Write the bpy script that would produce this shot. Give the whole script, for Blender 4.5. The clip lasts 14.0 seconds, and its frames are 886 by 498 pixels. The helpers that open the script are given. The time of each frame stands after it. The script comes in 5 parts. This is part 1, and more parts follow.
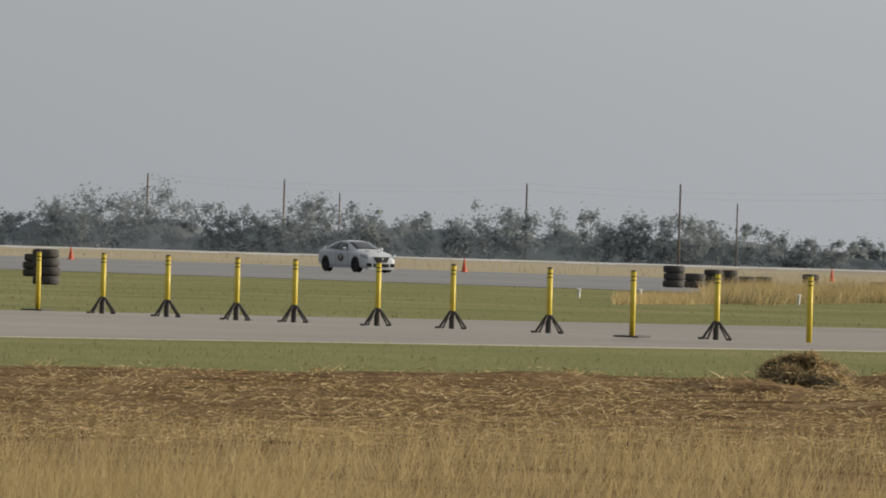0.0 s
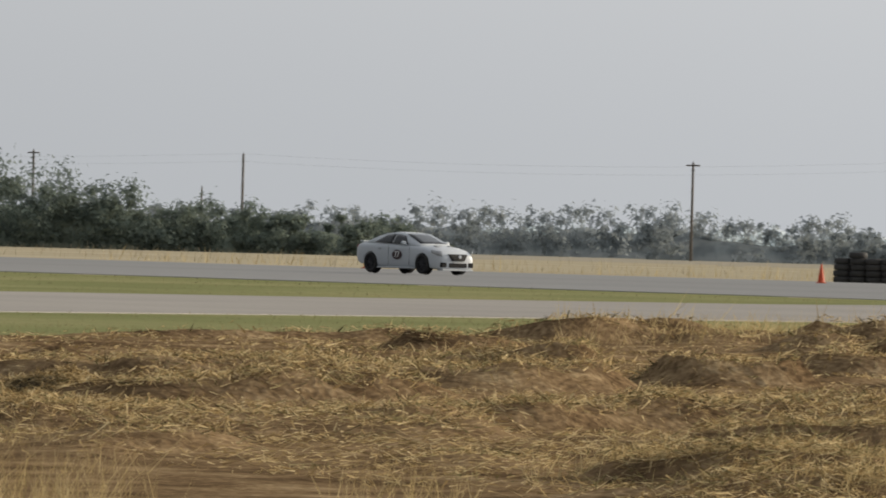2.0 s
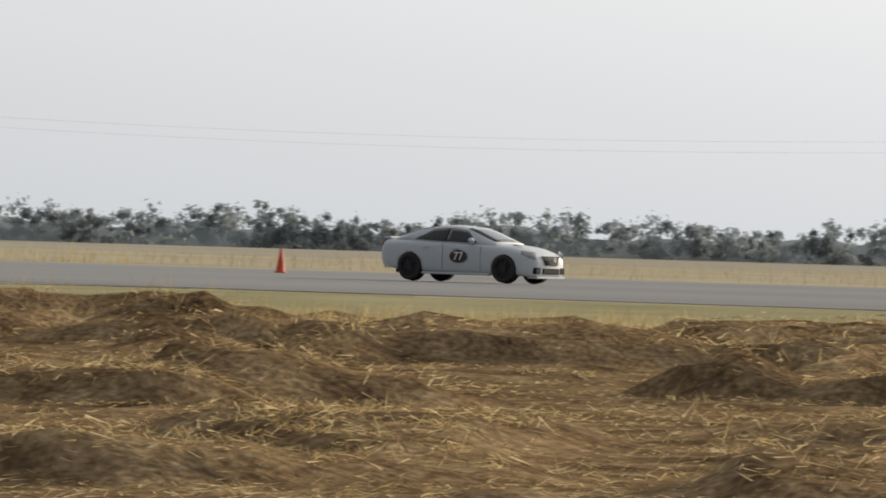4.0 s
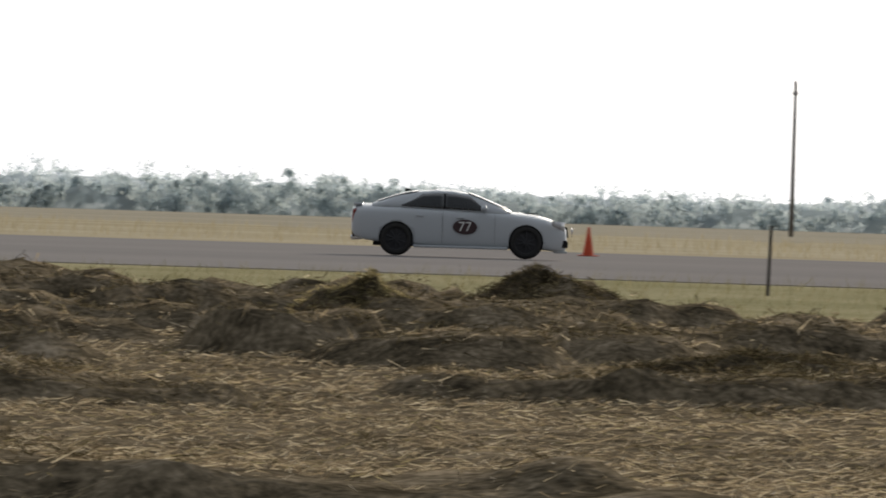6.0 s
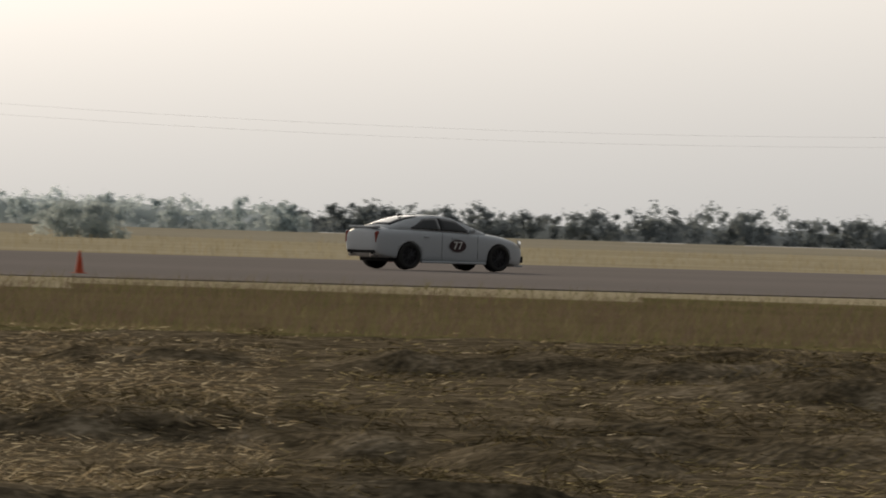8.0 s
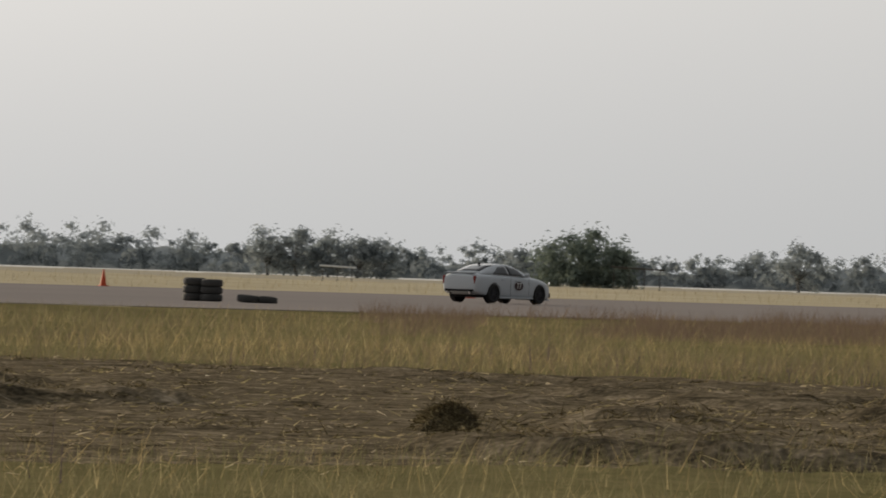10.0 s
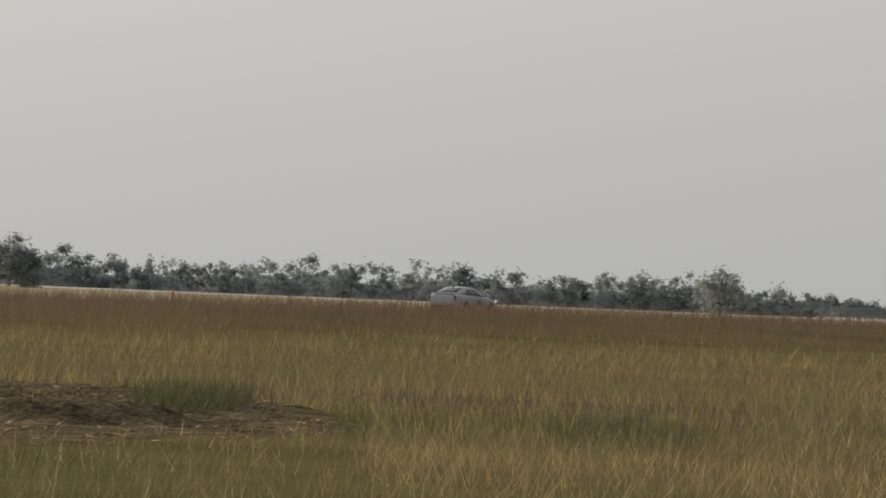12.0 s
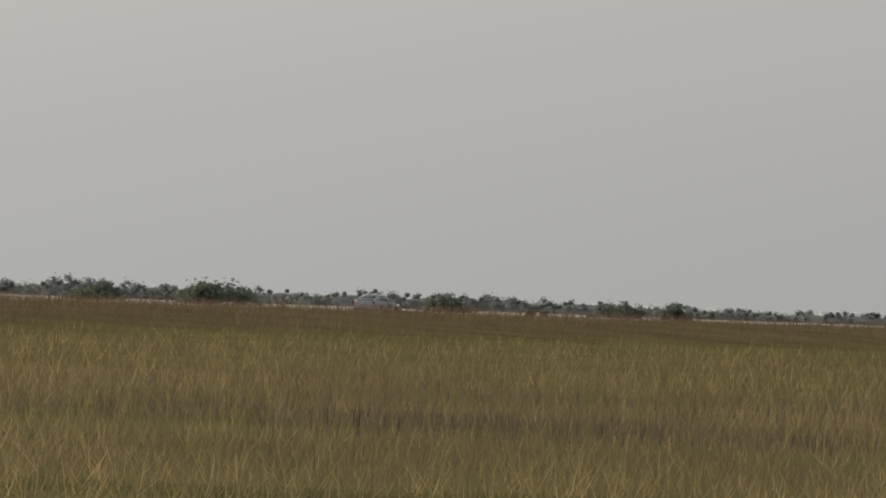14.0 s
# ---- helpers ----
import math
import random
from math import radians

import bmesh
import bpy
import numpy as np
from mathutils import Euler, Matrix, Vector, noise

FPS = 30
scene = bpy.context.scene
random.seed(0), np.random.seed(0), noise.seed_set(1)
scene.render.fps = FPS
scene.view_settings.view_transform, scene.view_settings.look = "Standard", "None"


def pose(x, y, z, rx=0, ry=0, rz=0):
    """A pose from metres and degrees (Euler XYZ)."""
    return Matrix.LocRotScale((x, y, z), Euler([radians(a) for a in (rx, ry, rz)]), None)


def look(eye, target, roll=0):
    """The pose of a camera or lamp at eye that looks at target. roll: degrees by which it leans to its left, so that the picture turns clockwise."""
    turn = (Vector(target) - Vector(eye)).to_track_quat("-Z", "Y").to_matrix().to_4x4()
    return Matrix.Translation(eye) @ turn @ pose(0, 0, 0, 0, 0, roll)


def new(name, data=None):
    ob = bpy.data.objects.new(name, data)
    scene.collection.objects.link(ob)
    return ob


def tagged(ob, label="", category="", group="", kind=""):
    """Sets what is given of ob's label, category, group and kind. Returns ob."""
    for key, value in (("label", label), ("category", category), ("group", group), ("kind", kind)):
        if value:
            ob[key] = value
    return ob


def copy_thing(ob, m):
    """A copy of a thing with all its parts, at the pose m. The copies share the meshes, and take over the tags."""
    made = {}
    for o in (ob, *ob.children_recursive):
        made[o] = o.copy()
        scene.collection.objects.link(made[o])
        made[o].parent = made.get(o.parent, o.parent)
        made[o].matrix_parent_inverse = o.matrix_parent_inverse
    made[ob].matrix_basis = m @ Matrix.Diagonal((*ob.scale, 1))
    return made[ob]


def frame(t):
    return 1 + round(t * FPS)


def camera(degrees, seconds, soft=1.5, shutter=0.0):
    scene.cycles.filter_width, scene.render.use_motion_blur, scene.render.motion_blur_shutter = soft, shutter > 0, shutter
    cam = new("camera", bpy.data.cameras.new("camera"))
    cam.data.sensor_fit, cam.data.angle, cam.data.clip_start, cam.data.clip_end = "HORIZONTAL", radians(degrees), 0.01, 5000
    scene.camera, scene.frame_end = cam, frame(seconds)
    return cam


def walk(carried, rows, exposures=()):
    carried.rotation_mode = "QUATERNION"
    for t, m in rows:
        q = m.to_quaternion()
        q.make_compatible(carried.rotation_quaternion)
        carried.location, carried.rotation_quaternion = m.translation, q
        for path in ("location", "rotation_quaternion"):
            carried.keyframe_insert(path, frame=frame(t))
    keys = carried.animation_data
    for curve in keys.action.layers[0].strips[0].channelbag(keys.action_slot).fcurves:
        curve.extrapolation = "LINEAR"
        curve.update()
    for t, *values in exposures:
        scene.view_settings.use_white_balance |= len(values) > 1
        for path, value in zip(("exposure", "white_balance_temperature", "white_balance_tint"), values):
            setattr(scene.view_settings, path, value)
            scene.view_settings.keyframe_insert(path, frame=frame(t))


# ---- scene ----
# camera on the grass, turning with the car: seconds, heading, tilt and roll in degrees
EYE = Vector((0.0, 0.0, 1.3))
TURNS = (
    (0, -60.864, -0.008, 1.66), (0.5, -59.029, 0.015, 1.60), (0.8, -57.726, 0.041, 1.70), (0.9, -57.231, 0.029, 1.70),
    (1, -56.642, 0.012, 1.57), (1.1, -56.070, -0.002, 1.70), (1.5, -53.744, -0.023, 1.67), (2, -50.779, -0.051, 1.55),
    (2.5, -46.962, -0.089, 1.68), (3, -42.363, -0.120, 1.69), (3.2, -40.527, -0.116, 1.73), (5.3, -13.602, -0.233, 1.78),
    (5.5, -9.724, -0.264, 1.74), (5.6, -7.031, -0.261, 1.58), (5.7, -4.779, -0.286, 1.87), (5.8, -3.006, -0.286, 1.87),
    (5.9, -1.504, -0.278, 1.71), (6, -0.101, -0.271, 1.77), (6.1, 1.407, -0.278, 1.69), (6.2, 2.850, -0.265, 1.77),
    (6.3, 4.594, -0.269, 1.81), (6.4, 6.369, -0.277, 1.70), (6.5, 8.318, -0.259, 1.75), (6.6, 10.195, -0.256, 1.68),
    (6.7, 11.926, -0.260, 1.76), (6.8, 13.845, -0.266, 1.87), (6.9, 16.155, -0.238, 1.70), (7, 18.489, -0.221, 1.78),
    (7.1, 20.519, -0.224, 1.70), (7.2, 22.529, -0.204, 1.82), (7.3, 23.524, -0.196, 1.81), (7.5, 26.299, -0.216, 1.83),
    (7.7, 29.589, -0.205, 1.83), (9.8, 51.635, 0.155, 1.79), (10, 53.131, 0.145, 1.91), (10.5, 56.583, 0.137, 2.47),
    (11, 59.578, 0.159, 2.59), (11.5, 62.066, 0.214, 2.41), (12, 63.925, 0.301, 2.37), (12.5, 66.058, 0.334, 2.16),
    (13, 68.185, 0.378, 2.00), (13.5, 69.589, 0.375, 2.11), (14, 70.709, 0.362, 2.08),
)


def aim(heading, tilt, roll):
    a, e = radians(heading), radians(tilt)
    way = Vector((math.sin(a) * math.cos(e), math.cos(a) * math.cos(e), math.sin(e)))
    return look(EYE, EYE + way, roll)


EXPOSURES = [(0.0, -0.2, 6600, 10), (1.5, -0.08, 6600, 10), (2.5, -0.02, 6650, 10), (3.2, 0.0, 6700, 10), (5.3, -0.02, 6500, 10), (6.0, -0.2, 6400, 10), (7.0, -0.52, 6550, 10), (7.5, -0.8, 6950, 10), (7.7, -0.8, 7000, 10), (9.8, -0.4, 6900, 10), (12.0, -0.4, 7100, 10), (14.0, -0.48, 7150, 10)]
cam = camera(6.0, 14.0, soft=1.8, shutter=0.05)
walk(cam, [(t, aim(h, e, r)) for t, h, e, r in TURNS], EXPOSURES)

# the car along the runway: seconds and metres
RUNWAY_LINE = 188.0
CAR_RUN = (
    (0, -345.5), (0.5, -317.9), (1.5, -261.1), (2, -231.9), (2.5, -202.4), (3, -172.6), (3.2, -160.6), (5.3, -44.4), (5.5, -31.75), (5.7, -19.2), (5.8, -13.0), (6, -0.0), (6.2, 12.7), (6.3, 19.0), (6.5, 31.6), (6.7, 44.4), (6.8, 50.7), (7, 63.3), (7.2, 76.0), (7.5, 95.2), (7.7, 107.9), (9.8, 241.1), (10, 254.1), (10.5, 287.1), (11, 320.2), (11.5, 353.4), (12, 386.7), (12.5, 420.6), (13, 454.2), (13.5, 489.1), (14, 524.1))

# ---- light ----
SUN_HEADING, SUN_HEIGHT = 13.0, 13.0
world = bpy.data.worlds.new("hazy_morning")
scene.world = world
world.use_nodes = True
wn, wl = world.node_tree.nodes, world.node_tree.links
wn.clear()
sky = wn.new("ShaderNodeTexSky")
sky.sky_type, sky.sun_disc = "NISHITA", False
sky.sun_elevation, sky.sun_rotation = radians(SUN_HEIGHT), radians(SUN_HEADING)
sky.air_density, sky.dust_density, sky.ozone_density = 1.0, 5.0, 1.0
pale = wn.new("ShaderNodeHueSaturation")
pale.inputs["Saturation"].default_value = 0.3
back = wn.new("ShaderNodeBackground")
back.inputs["Strength"].default_value = 0.08
wout = wn.new("ShaderNodeOutputWorld")
wl.new(sky.outputs[0], pale.inputs["Color"])
wl.new(pale.outputs[0], back.inputs["Color"])
# the even grey of thick morning haze over the whole sky
veil = wn.new("ShaderNodeBackground")
veil.inputs["Color"].default_value = (0.93, 0.985, 1.055, 1)
# it thins out away from the sun
where, facing = wn.new("ShaderNodeTexCoord"), wn.new("ShaderNodeVectorMath")
facing.operation = "DOT_PRODUCT"
facing.inputs[1].default_value = (math.sin(radians(SUN_HEADING)), math.cos(radians(SUN_HEADING)), 0.12)
near, power, thick = wn.new("ShaderNodeMath"), wn.new("ShaderNodeMath"), wn.new("ShaderNodeMath")
near.operation, power.operation, thick.operation = "MULTIPLY_ADD", "POWER", "MULTIPLY_ADD"
near.inputs[1].default_value = near.inputs[2].default_value = 0.5
near.use_clamp = True
power.inputs[1].default_value = 1.8
thick.inputs[1].default_value, thick.inputs[2].default_value = 0.66, 0.14
wl.new(where.outputs["Generated"], facing.inputs[0])
wl.new(facing.outputs["Value"], near.inputs[0])
wl.new(near.outputs[0], power.inputs[0])
wl.new(power.outputs[0], thick.inputs[0])
wl.new(thick.outputs[0], veil.inputs["Strength"])
both = wn.new("ShaderNodeAddShader")
wl.new(back.outputs[0], both.inputs[0])
wl.new(veil.outputs[0], both.inputs[1])
wl.new(both.outputs[0], wout.inputs[0])

sun_data = bpy.data.lights.new("sun", "SUN")
sun_data.energy, sun_data.angle, sun_data.color = 5.0, radians(0.6), (1.0, 0.87, 0.68)
sun = new("sun", sun_data)
sa, se = radians(SUN_HEADING), radians(SUN_HEIGHT)
sun.matrix_basis = look(Vector((math.sin(sa) * math.cos(se), math.cos(sa) * math.cos(se), math.sin(se))) * 300, (0, 0, 0))


# ---- materials ----
def material(name, colours, rough=0.8, scale=3.0, fine=40.0, bump=0.0, metal=0.0, spread=0.5, island=0.0, translucent=0.0, stretch=(1, 1, 1), coat=0.0, gloss=0.5, haze_mix=0.0, tint=(0.93, 0.97, 1.0)):
    """A surface of two or three colours mixed by coarse and fine noise, in metres; a see-through share lets the sky in
    behind far foliage, in place of distance haze.
    """
    m = bpy.data.materials.new(name)
    m.use_nodes = True
    n, l = m.node_tree.nodes, m.node_tree.links
    bsdf, out = n["Principled BSDF"], n["Material Output"]
    bsdf.inputs["Roughness"].default_value = rough
    bsdf.inputs["Metallic"].default_value = metal
    bsdf.inputs["Coat Weight"].default_value = coat
    bsdf.inputs["Specular IOR Level"].default_value = gloss
    geo = n.new("ShaderNodeTexCoord")
    mapping = n.new("ShaderNodeMapping")
    mapping.inputs["Scale"].default_value = stretch
    l.new(geo.outputs["Object"], mapping.inputs["Vector"])
    big, small = n.new("ShaderNodeTexNoise"), n.new("ShaderNodeTexNoise")
    big.inputs["Scale"].default_value, big.inputs["Detail"].default_value = scale, 5
    small.inputs["Scale"].default_value, small.inputs["Detail"].default_value = fine, 3
    for tex in (big, small):
        l.new(mapping.outputs[0], tex.inputs["Vector"])
    mix = n.new("ShaderNodeMix")
    mix.data_type = "FLOAT"
    mix.inputs[0].default_value = 0.45
    l.new(big.outputs[0], mix.inputs[2])
    l.new(small.outputs[0], mix.inputs[3])
    value = mix.outputs[0]
    if island:
        g = n.new("ShaderNodeNewGeometry")
        blend = n.new("ShaderNodeMix")
        blend.data_type = "FLOAT"
        blend.inputs[0].default_value = island
        l.new(value, blend.inputs[2])
        l.new(g.outputs["Random Per Island"], blend.inputs[3])
        value = blend.outputs[0]
    ramp = n.new("ShaderNodeValToRGB")
    els = ramp.color_ramp.elements
    lo, hi = 0.5 - spread / 2, 0.5 + spread / 2
    els[0].position, els[1].position = lo, hi
    els[0].color, els[1].color = (*colours[0], 1), (*colours[-1], 1)
    for i, c in enumerate(colours[1:-1]):
        els.new(lo + (hi - lo) * (i + 1) / (len(colours) - 1)).color = (*c, 1)
    l.new(value, ramp.inputs[0])
    l.new(ramp.outputs[0], bsdf.inputs["Base Color"])
    if bump:
        b = n.new("ShaderNodeBump")
        b.inputs["Strength"].default_value, b.inputs["Distance"].default_value = bump, 0.02
        l.new(small.outputs[0], b.inputs["Height"])
        l.new(b.outputs[0], bsdf.inputs["Normal"])
    if translucent:
        tr = n.new("ShaderNodeBsdfTranslucent")
        l.new(ramp.outputs[0], tr.inputs[0])
        ms = n.new("ShaderNodeMixShader")
        ms.inputs[0].default_value = translucent
        l.new(bsdf.outputs[0], ms.inputs[1])
        l.new(tr.outputs[0], ms.inputs[2])
        l.new(ms.outputs[0], out.inputs[0])
    # the bluish see-through share stands in for haze before far trees
    if haze_mix:
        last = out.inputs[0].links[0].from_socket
        clear, haze_shader = n.new("ShaderNodeBsdfTransparent"), n.new("ShaderNodeMixShader")
        haze_shader.inputs[0].default_value = haze_mix
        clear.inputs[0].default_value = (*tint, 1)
        l.new(last, haze_shader.inputs[1])
        l.new(clear.outputs[0], haze_shader.inputs[2])
        l.new(haze_shader.outputs[0], out.inputs[0])
    return m


M = {
    "soil_hay": material("cut_hay_ground", [(0.0387, 0.0258, 0.0155), (0.1161, 0.0757, 0.0413), (0.2236, 0.1531, 0.0843), (0.3784, 0.2838, 0.1634)], 0.95, 1.3, 14.0, 1.0, spread=0.36),
    # olive hay and straw darkened, to put the shade of backlit heaps into colour
    "shaded_hay": material("shade_dark_olive_hay", [(0.0246, 0.0205, 0.0139), (0.0738, 0.0599, 0.0394), (0.1558, 0.1255, 0.0845), (0.2952, 0.2419, 0.1722)], 0.95, 2.2, 16.0, 1.0, spread=0.36),
    "straw_shaded": material("shade_dark_olive_straw", [(0.028, 0.023, 0.013), (0.085, 0.069, 0.038), (0.19, 0.152, 0.084), (0.48, 0.39, 0.22)], 0.7, 0.4, 3.0, island=0.75, spread=0.9, translucent=0.08),
    "mown": material("mown_green_grass", [(0.15, 0.168, 0.074), (0.213, 0.217, 0.102), (0.30, 0.272, 0.145)], 0.95, 0.12, 5.0, 0.5, spread=0.4),
    "strip": material("olive_grass_strip", [(0.19, 0.18, 0.095), (0.28, 0.255, 0.15), (0.38, 0.34, 0.22)], 0.95, 0.2, 6.0, 0.5, spread=0.4),
    "field": material("dry_yellow_field", [(0.28, 0.24, 0.16), (0.385, 0.335, 0.235), (0.47, 0.415, 0.305)], 0.95, 0.05, 3.0, 0.4, spread=0.4),
    "scrub": material("brown_scrub_ground", [(0.27, 0.245, 0.19), (0.33, 0.30, 0.235), (0.39, 0.35, 0.28)], 0.95, 0.03, 2.0, 0.3, spread=0.4),
    # set darker, to put the shade between tall blades into the floor colour
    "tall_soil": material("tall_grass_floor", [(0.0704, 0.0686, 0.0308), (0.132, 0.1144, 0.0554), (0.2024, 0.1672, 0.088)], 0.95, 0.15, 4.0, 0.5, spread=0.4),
    "runway": material("worn_runway_asphalt", [(0.225, 0.225, 0.225), (0.265, 0.265, 0.262), (0.305, 0.302, 0.295)], 0.9, 0.05, 6.0, 0.15, spread=0.5, stretch=(0.3, 1, 1)),
    "taxiway": material("bleached_concrete_taxiway", [(0.27, 0.255, 0.235), (0.33, 0.31, 0.285), (0.39, 0.365, 0.33)], 0.9, 0.12, 8.0, 0.15, spread=0.5),
    "straw": material("dry_straw", [(0.06, 0.038, 0.018), (0.27, 0.19, 0.088), (0.50, 0.385, 0.20), (0.74, 0.62, 0.38)], 0.8, 0.4, 3.0, island=0.75, spread=0.9, translucent=0.42),
    "straw_green": material("green_hay", [(0.05, 0.048, 0.022), (0.20, 0.17, 0.08), (0.37, 0.31, 0.16), (0.56, 0.47, 0.27)], 0.8, 0.3, 3.0, island=0.75, spread=0.85, translucent=0.35),
    "blade_dry": material("dry_grass_blade", [(0.28, 0.208, 0.096), (0.44, 0.343, 0.172), (0.60, 0.50, 0.285)], 0.8, 0.1, 3.0, island=0.6, spread=0.7, translucent=0.4),
    "blade_green": material("yellow_green_grass_blade", [(0.0946, 0.0989, 0.0447), (0.1634, 0.1548, 0.0774), (0.2279, 0.2021, 0.1118), (0.3182, 0.2795, 0.1677)], 0.8, 0.06, 1.0, island=0.35, spread=0.65, translucent=0.42),
    "blade_pale": material("pale_field_grass_blade", [(0.28, 0.24, 0.15), (0.37, 0.32, 0.21), (0.45, 0.395, 0.275)], 0.8, 0.05, 1.0, island=0.4, spread=0.7, translucent=0.3),
    "blade_red": material("reddish_brown_grass_blade", [(0.14, 0.095, 0.075), (0.20, 0.147, 0.112), (0.27, 0.205, 0.155)], 0.8, 0.06, 2.0, island=0.4, spread=0.7, translucent=0.25),
    "weed": material("dark_weed_stalk", [(0.06, 0.042, 0.048), (0.11, 0.082, 0.088), (0.16, 0.122, 0.122)], 0.85, 1.0, 5.0, island=0.5, spread=0.7, translucent=0.2),
    # leaf colours paled and made see-through in place of distance haze
    "leaf": material("haze_pale_mesquite_leaf", [(0.235, 0.262, 0.268), (0.275, 0.30, 0.302), (0.315, 0.335, 0.33)], 0.9, 0.16, 1.2, island=0.05, spread=0.8, translucent=0.4, haze_mix=0.27),
    "leaf_dark": material("deep_green_leaf", [(0.125, 0.155, 0.13), (0.165, 0.195, 0.16), (0.215, 0.24, 0.185)], 0.9, 0.2, 1.5, island=0.08, spread=0.6, translucent=0.3, haze_mix=0.22),
    "leaf_mid": material("haze_pale_green_leaf", [(0.48, 0.535, 0.545), (0.51, 0.565, 0.57), (0.54, 0.585, 0.585)], 0.9, 0.02, 0.4, island=0.15, spread=0.9, translucent=0.55, haze_mix=0.42, tint=(0.95, 0.98, 1.0)),
    "leaf_far": material("haze_pale_far_leaf", [(0.60, 0.655, 0.665), (0.63, 0.685, 0.695), (0.66, 0.705, 0.715)], 0.9, 0.01, 0.3, island=0.1, spread=0.9, translucent=0.55, haze_mix=0.42, tint=(0.95, 0.98, 1.0)),
    "leaf_brush": material("haze_pale_brush_leaf", [(0.41, 0.45, 0.445), (0.465, 0.505, 0.495), (0.52, 0.55, 0.53)], 0.9, 0.5, 2.5, island=0.25, spread=0.7, translucent=0.55, haze_mix=0.45, tint=(0.95, 0.98, 1.0)),
    # ground colour paled to put distance haze behind the tree feet
    "far_field": material("haze_paled_distant_field", [(0.36, 0.36, 0.35), (0.42, 0.415, 0.40), (0.48, 0.47, 0.44)], 0.95, 0.01, 0.5, 0.2, spread=0.4),
    # greyer copy of the dry straw, for its tone against the sun
    "straw_grey": material("backlit_grey_straw", [(0.07, 0.052, 0.034), (0.22, 0.17, 0.105), (0.40, 0.32, 0.20), (0.74, 0.65, 0.47)], 0.75, 0.4, 3.0, island=0.75, spread=0.9, translucent=0.42),
    "blade_deep": material("deep_green_grass_blade", [(0.045, 0.055, 0.02), (0.08, 0.09, 0.035), (0.13, 0.125, 0.055)], 0.8, 0.3, 2.0, island=0.4, spread=0.7, translucent=0.3),
    # bark is likewise paled and see-through for haze
    "bark": material("haze_pale_bark", [(0.17, 0.165, 0.155), (0.23, 0.22, 0.205), (0.29, 0.275, 0.255)], 0.9, 1.0, 8.0, 0.5, haze_mix=0.42),
    "pole_wood": material("weathered_pole_wood", [(0.09, 0.08, 0.07), (0.13, 0.115, 0.10), (0.17, 0.15, 0.13)], 0.9, 0.6, 10.0, 0.4, stretch=(4, 4, 0.3)),
    "wire": material("dull_wire", [(0.06, 0.06, 0.06), (0.09, 0.09, 0.09)], 0.6, 1.0, 5.0),
    "white_paint": material("white_car_paint", [(0.45, 0.475, 0.50), (0.50, 0.525, 0.545)], 0.42, 0.8, 12.0, coat=0.08, gloss=0.35, spread=0.8),
    "glass": material("tinted_glass", [(0.012, 0.014, 0.015), (0.02, 0.022, 0.024)], 0.06, 1.0, 8.0, gloss=0.6),
    "rubber": material("black_rubber", [(0.012, 0.012, 0.012), (0.03, 0.028, 0.026)], 0.85, 3.0, 30.0, 0.3),
    "old_tyre": material("dusty_old_tyre", [(0.03, 0.029, 0.028), (0.055, 0.052, 0.049), (0.095, 0.086, 0.075)], 0.9, 1.2, 14.0, 0.4, island=0.3),
    "rim": material("dark_grey_alloy", [(0.03, 0.03, 0.033), (0.055, 0.055, 0.06)], 0.5, 3.0, 20.0, metal=0.5),
    "plastic": material("black_trim_plastic", [(0.012, 0.012, 0.013), (0.022, 0.022, 0.023)], 0.8, 3.0, 30.0, gloss=0.12),
    "chrome": material("bright_chrome", [(0.6, 0.6, 0.6), (0.75, 0.75, 0.75)], 0.12, 3.0, 20.0, metal=1.0),
    "lamp_clear": material("clear_headlamp", [(0.26, 0.265, 0.27), (0.48, 0.49, 0.50)], 0.08, 5.0, 30.0, coat=1.0),
    "lamp_red": material("red_tail_lamp", [(0.16, 0.008, 0.008), (0.26, 0.015, 0.012)], 0.15, 5.0, 30.0, coat=0.8),
    "roundel": material("dark_maroon_vinyl", [(0.03, 0.012, 0.014), (0.05, 0.02, 0.022)], 0.5, 5.0, 30.0),
    "digit": material("white_vinyl", [(0.72, 0.72, 0.70), (0.8, 0.8, 0.78)], 0.5, 5.0, 30.0),
    "cone": material("faded_orange_cone", [(0.50, 0.055, 0.015), (0.62, 0.09, 0.03), (0.70, 0.16, 0.07)], 0.6, 4.0, 25.0, translucent=0.15),
    "yellow": material("scuffed_yellow_paint", [(0.42, 0.32, 0.02), (0.58, 0.44, 0.03), (0.66, 0.52, 0.07)], 0.55, 3.0, 20.0, 0.1),
    "black_steel": material("black_painted_steel", [(0.02, 0.018, 0.017), (0.05, 0.04, 0.035)], 0.6, 4.0, 25.0, 0.1),
    "lumber": material("weathered_lumber", [(0.34, 0.26, 0.17), (0.45, 0.35, 0.24), (0.52, 0.42, 0.30)], 0.85, 2.0, 25.0, 0.3),
    "board": material("charcoal_sign_panel", [(0.022, 0.022, 0.021), (0.04, 0.038, 0.036)], 0.8, 2.0, 20.0),
    "segment": material("dull_display_segment", [(0.06, 0.058, 0.053), (0.08, 0.078, 0.07)], 0.7, 3.0, 20.0),
    "frame_steel": material("grey_steel_tube", [(0.06, 0.058, 0.055), (0.12, 0.115, 0.11)], 0.6, 4.0, 20.0, metal=0.3),
    "white_metal": material("white_sheet_metal", [(0.66, 0.67, 0.68), (0.76, 0.77, 0.77)], 0.4, 1.0, 8.0),
    "shed": material("dark_shed_boards", [(0.05, 0.045, 0.04), (0.09, 0.08, 0.07)], 0.85, 1.0, 8.0),
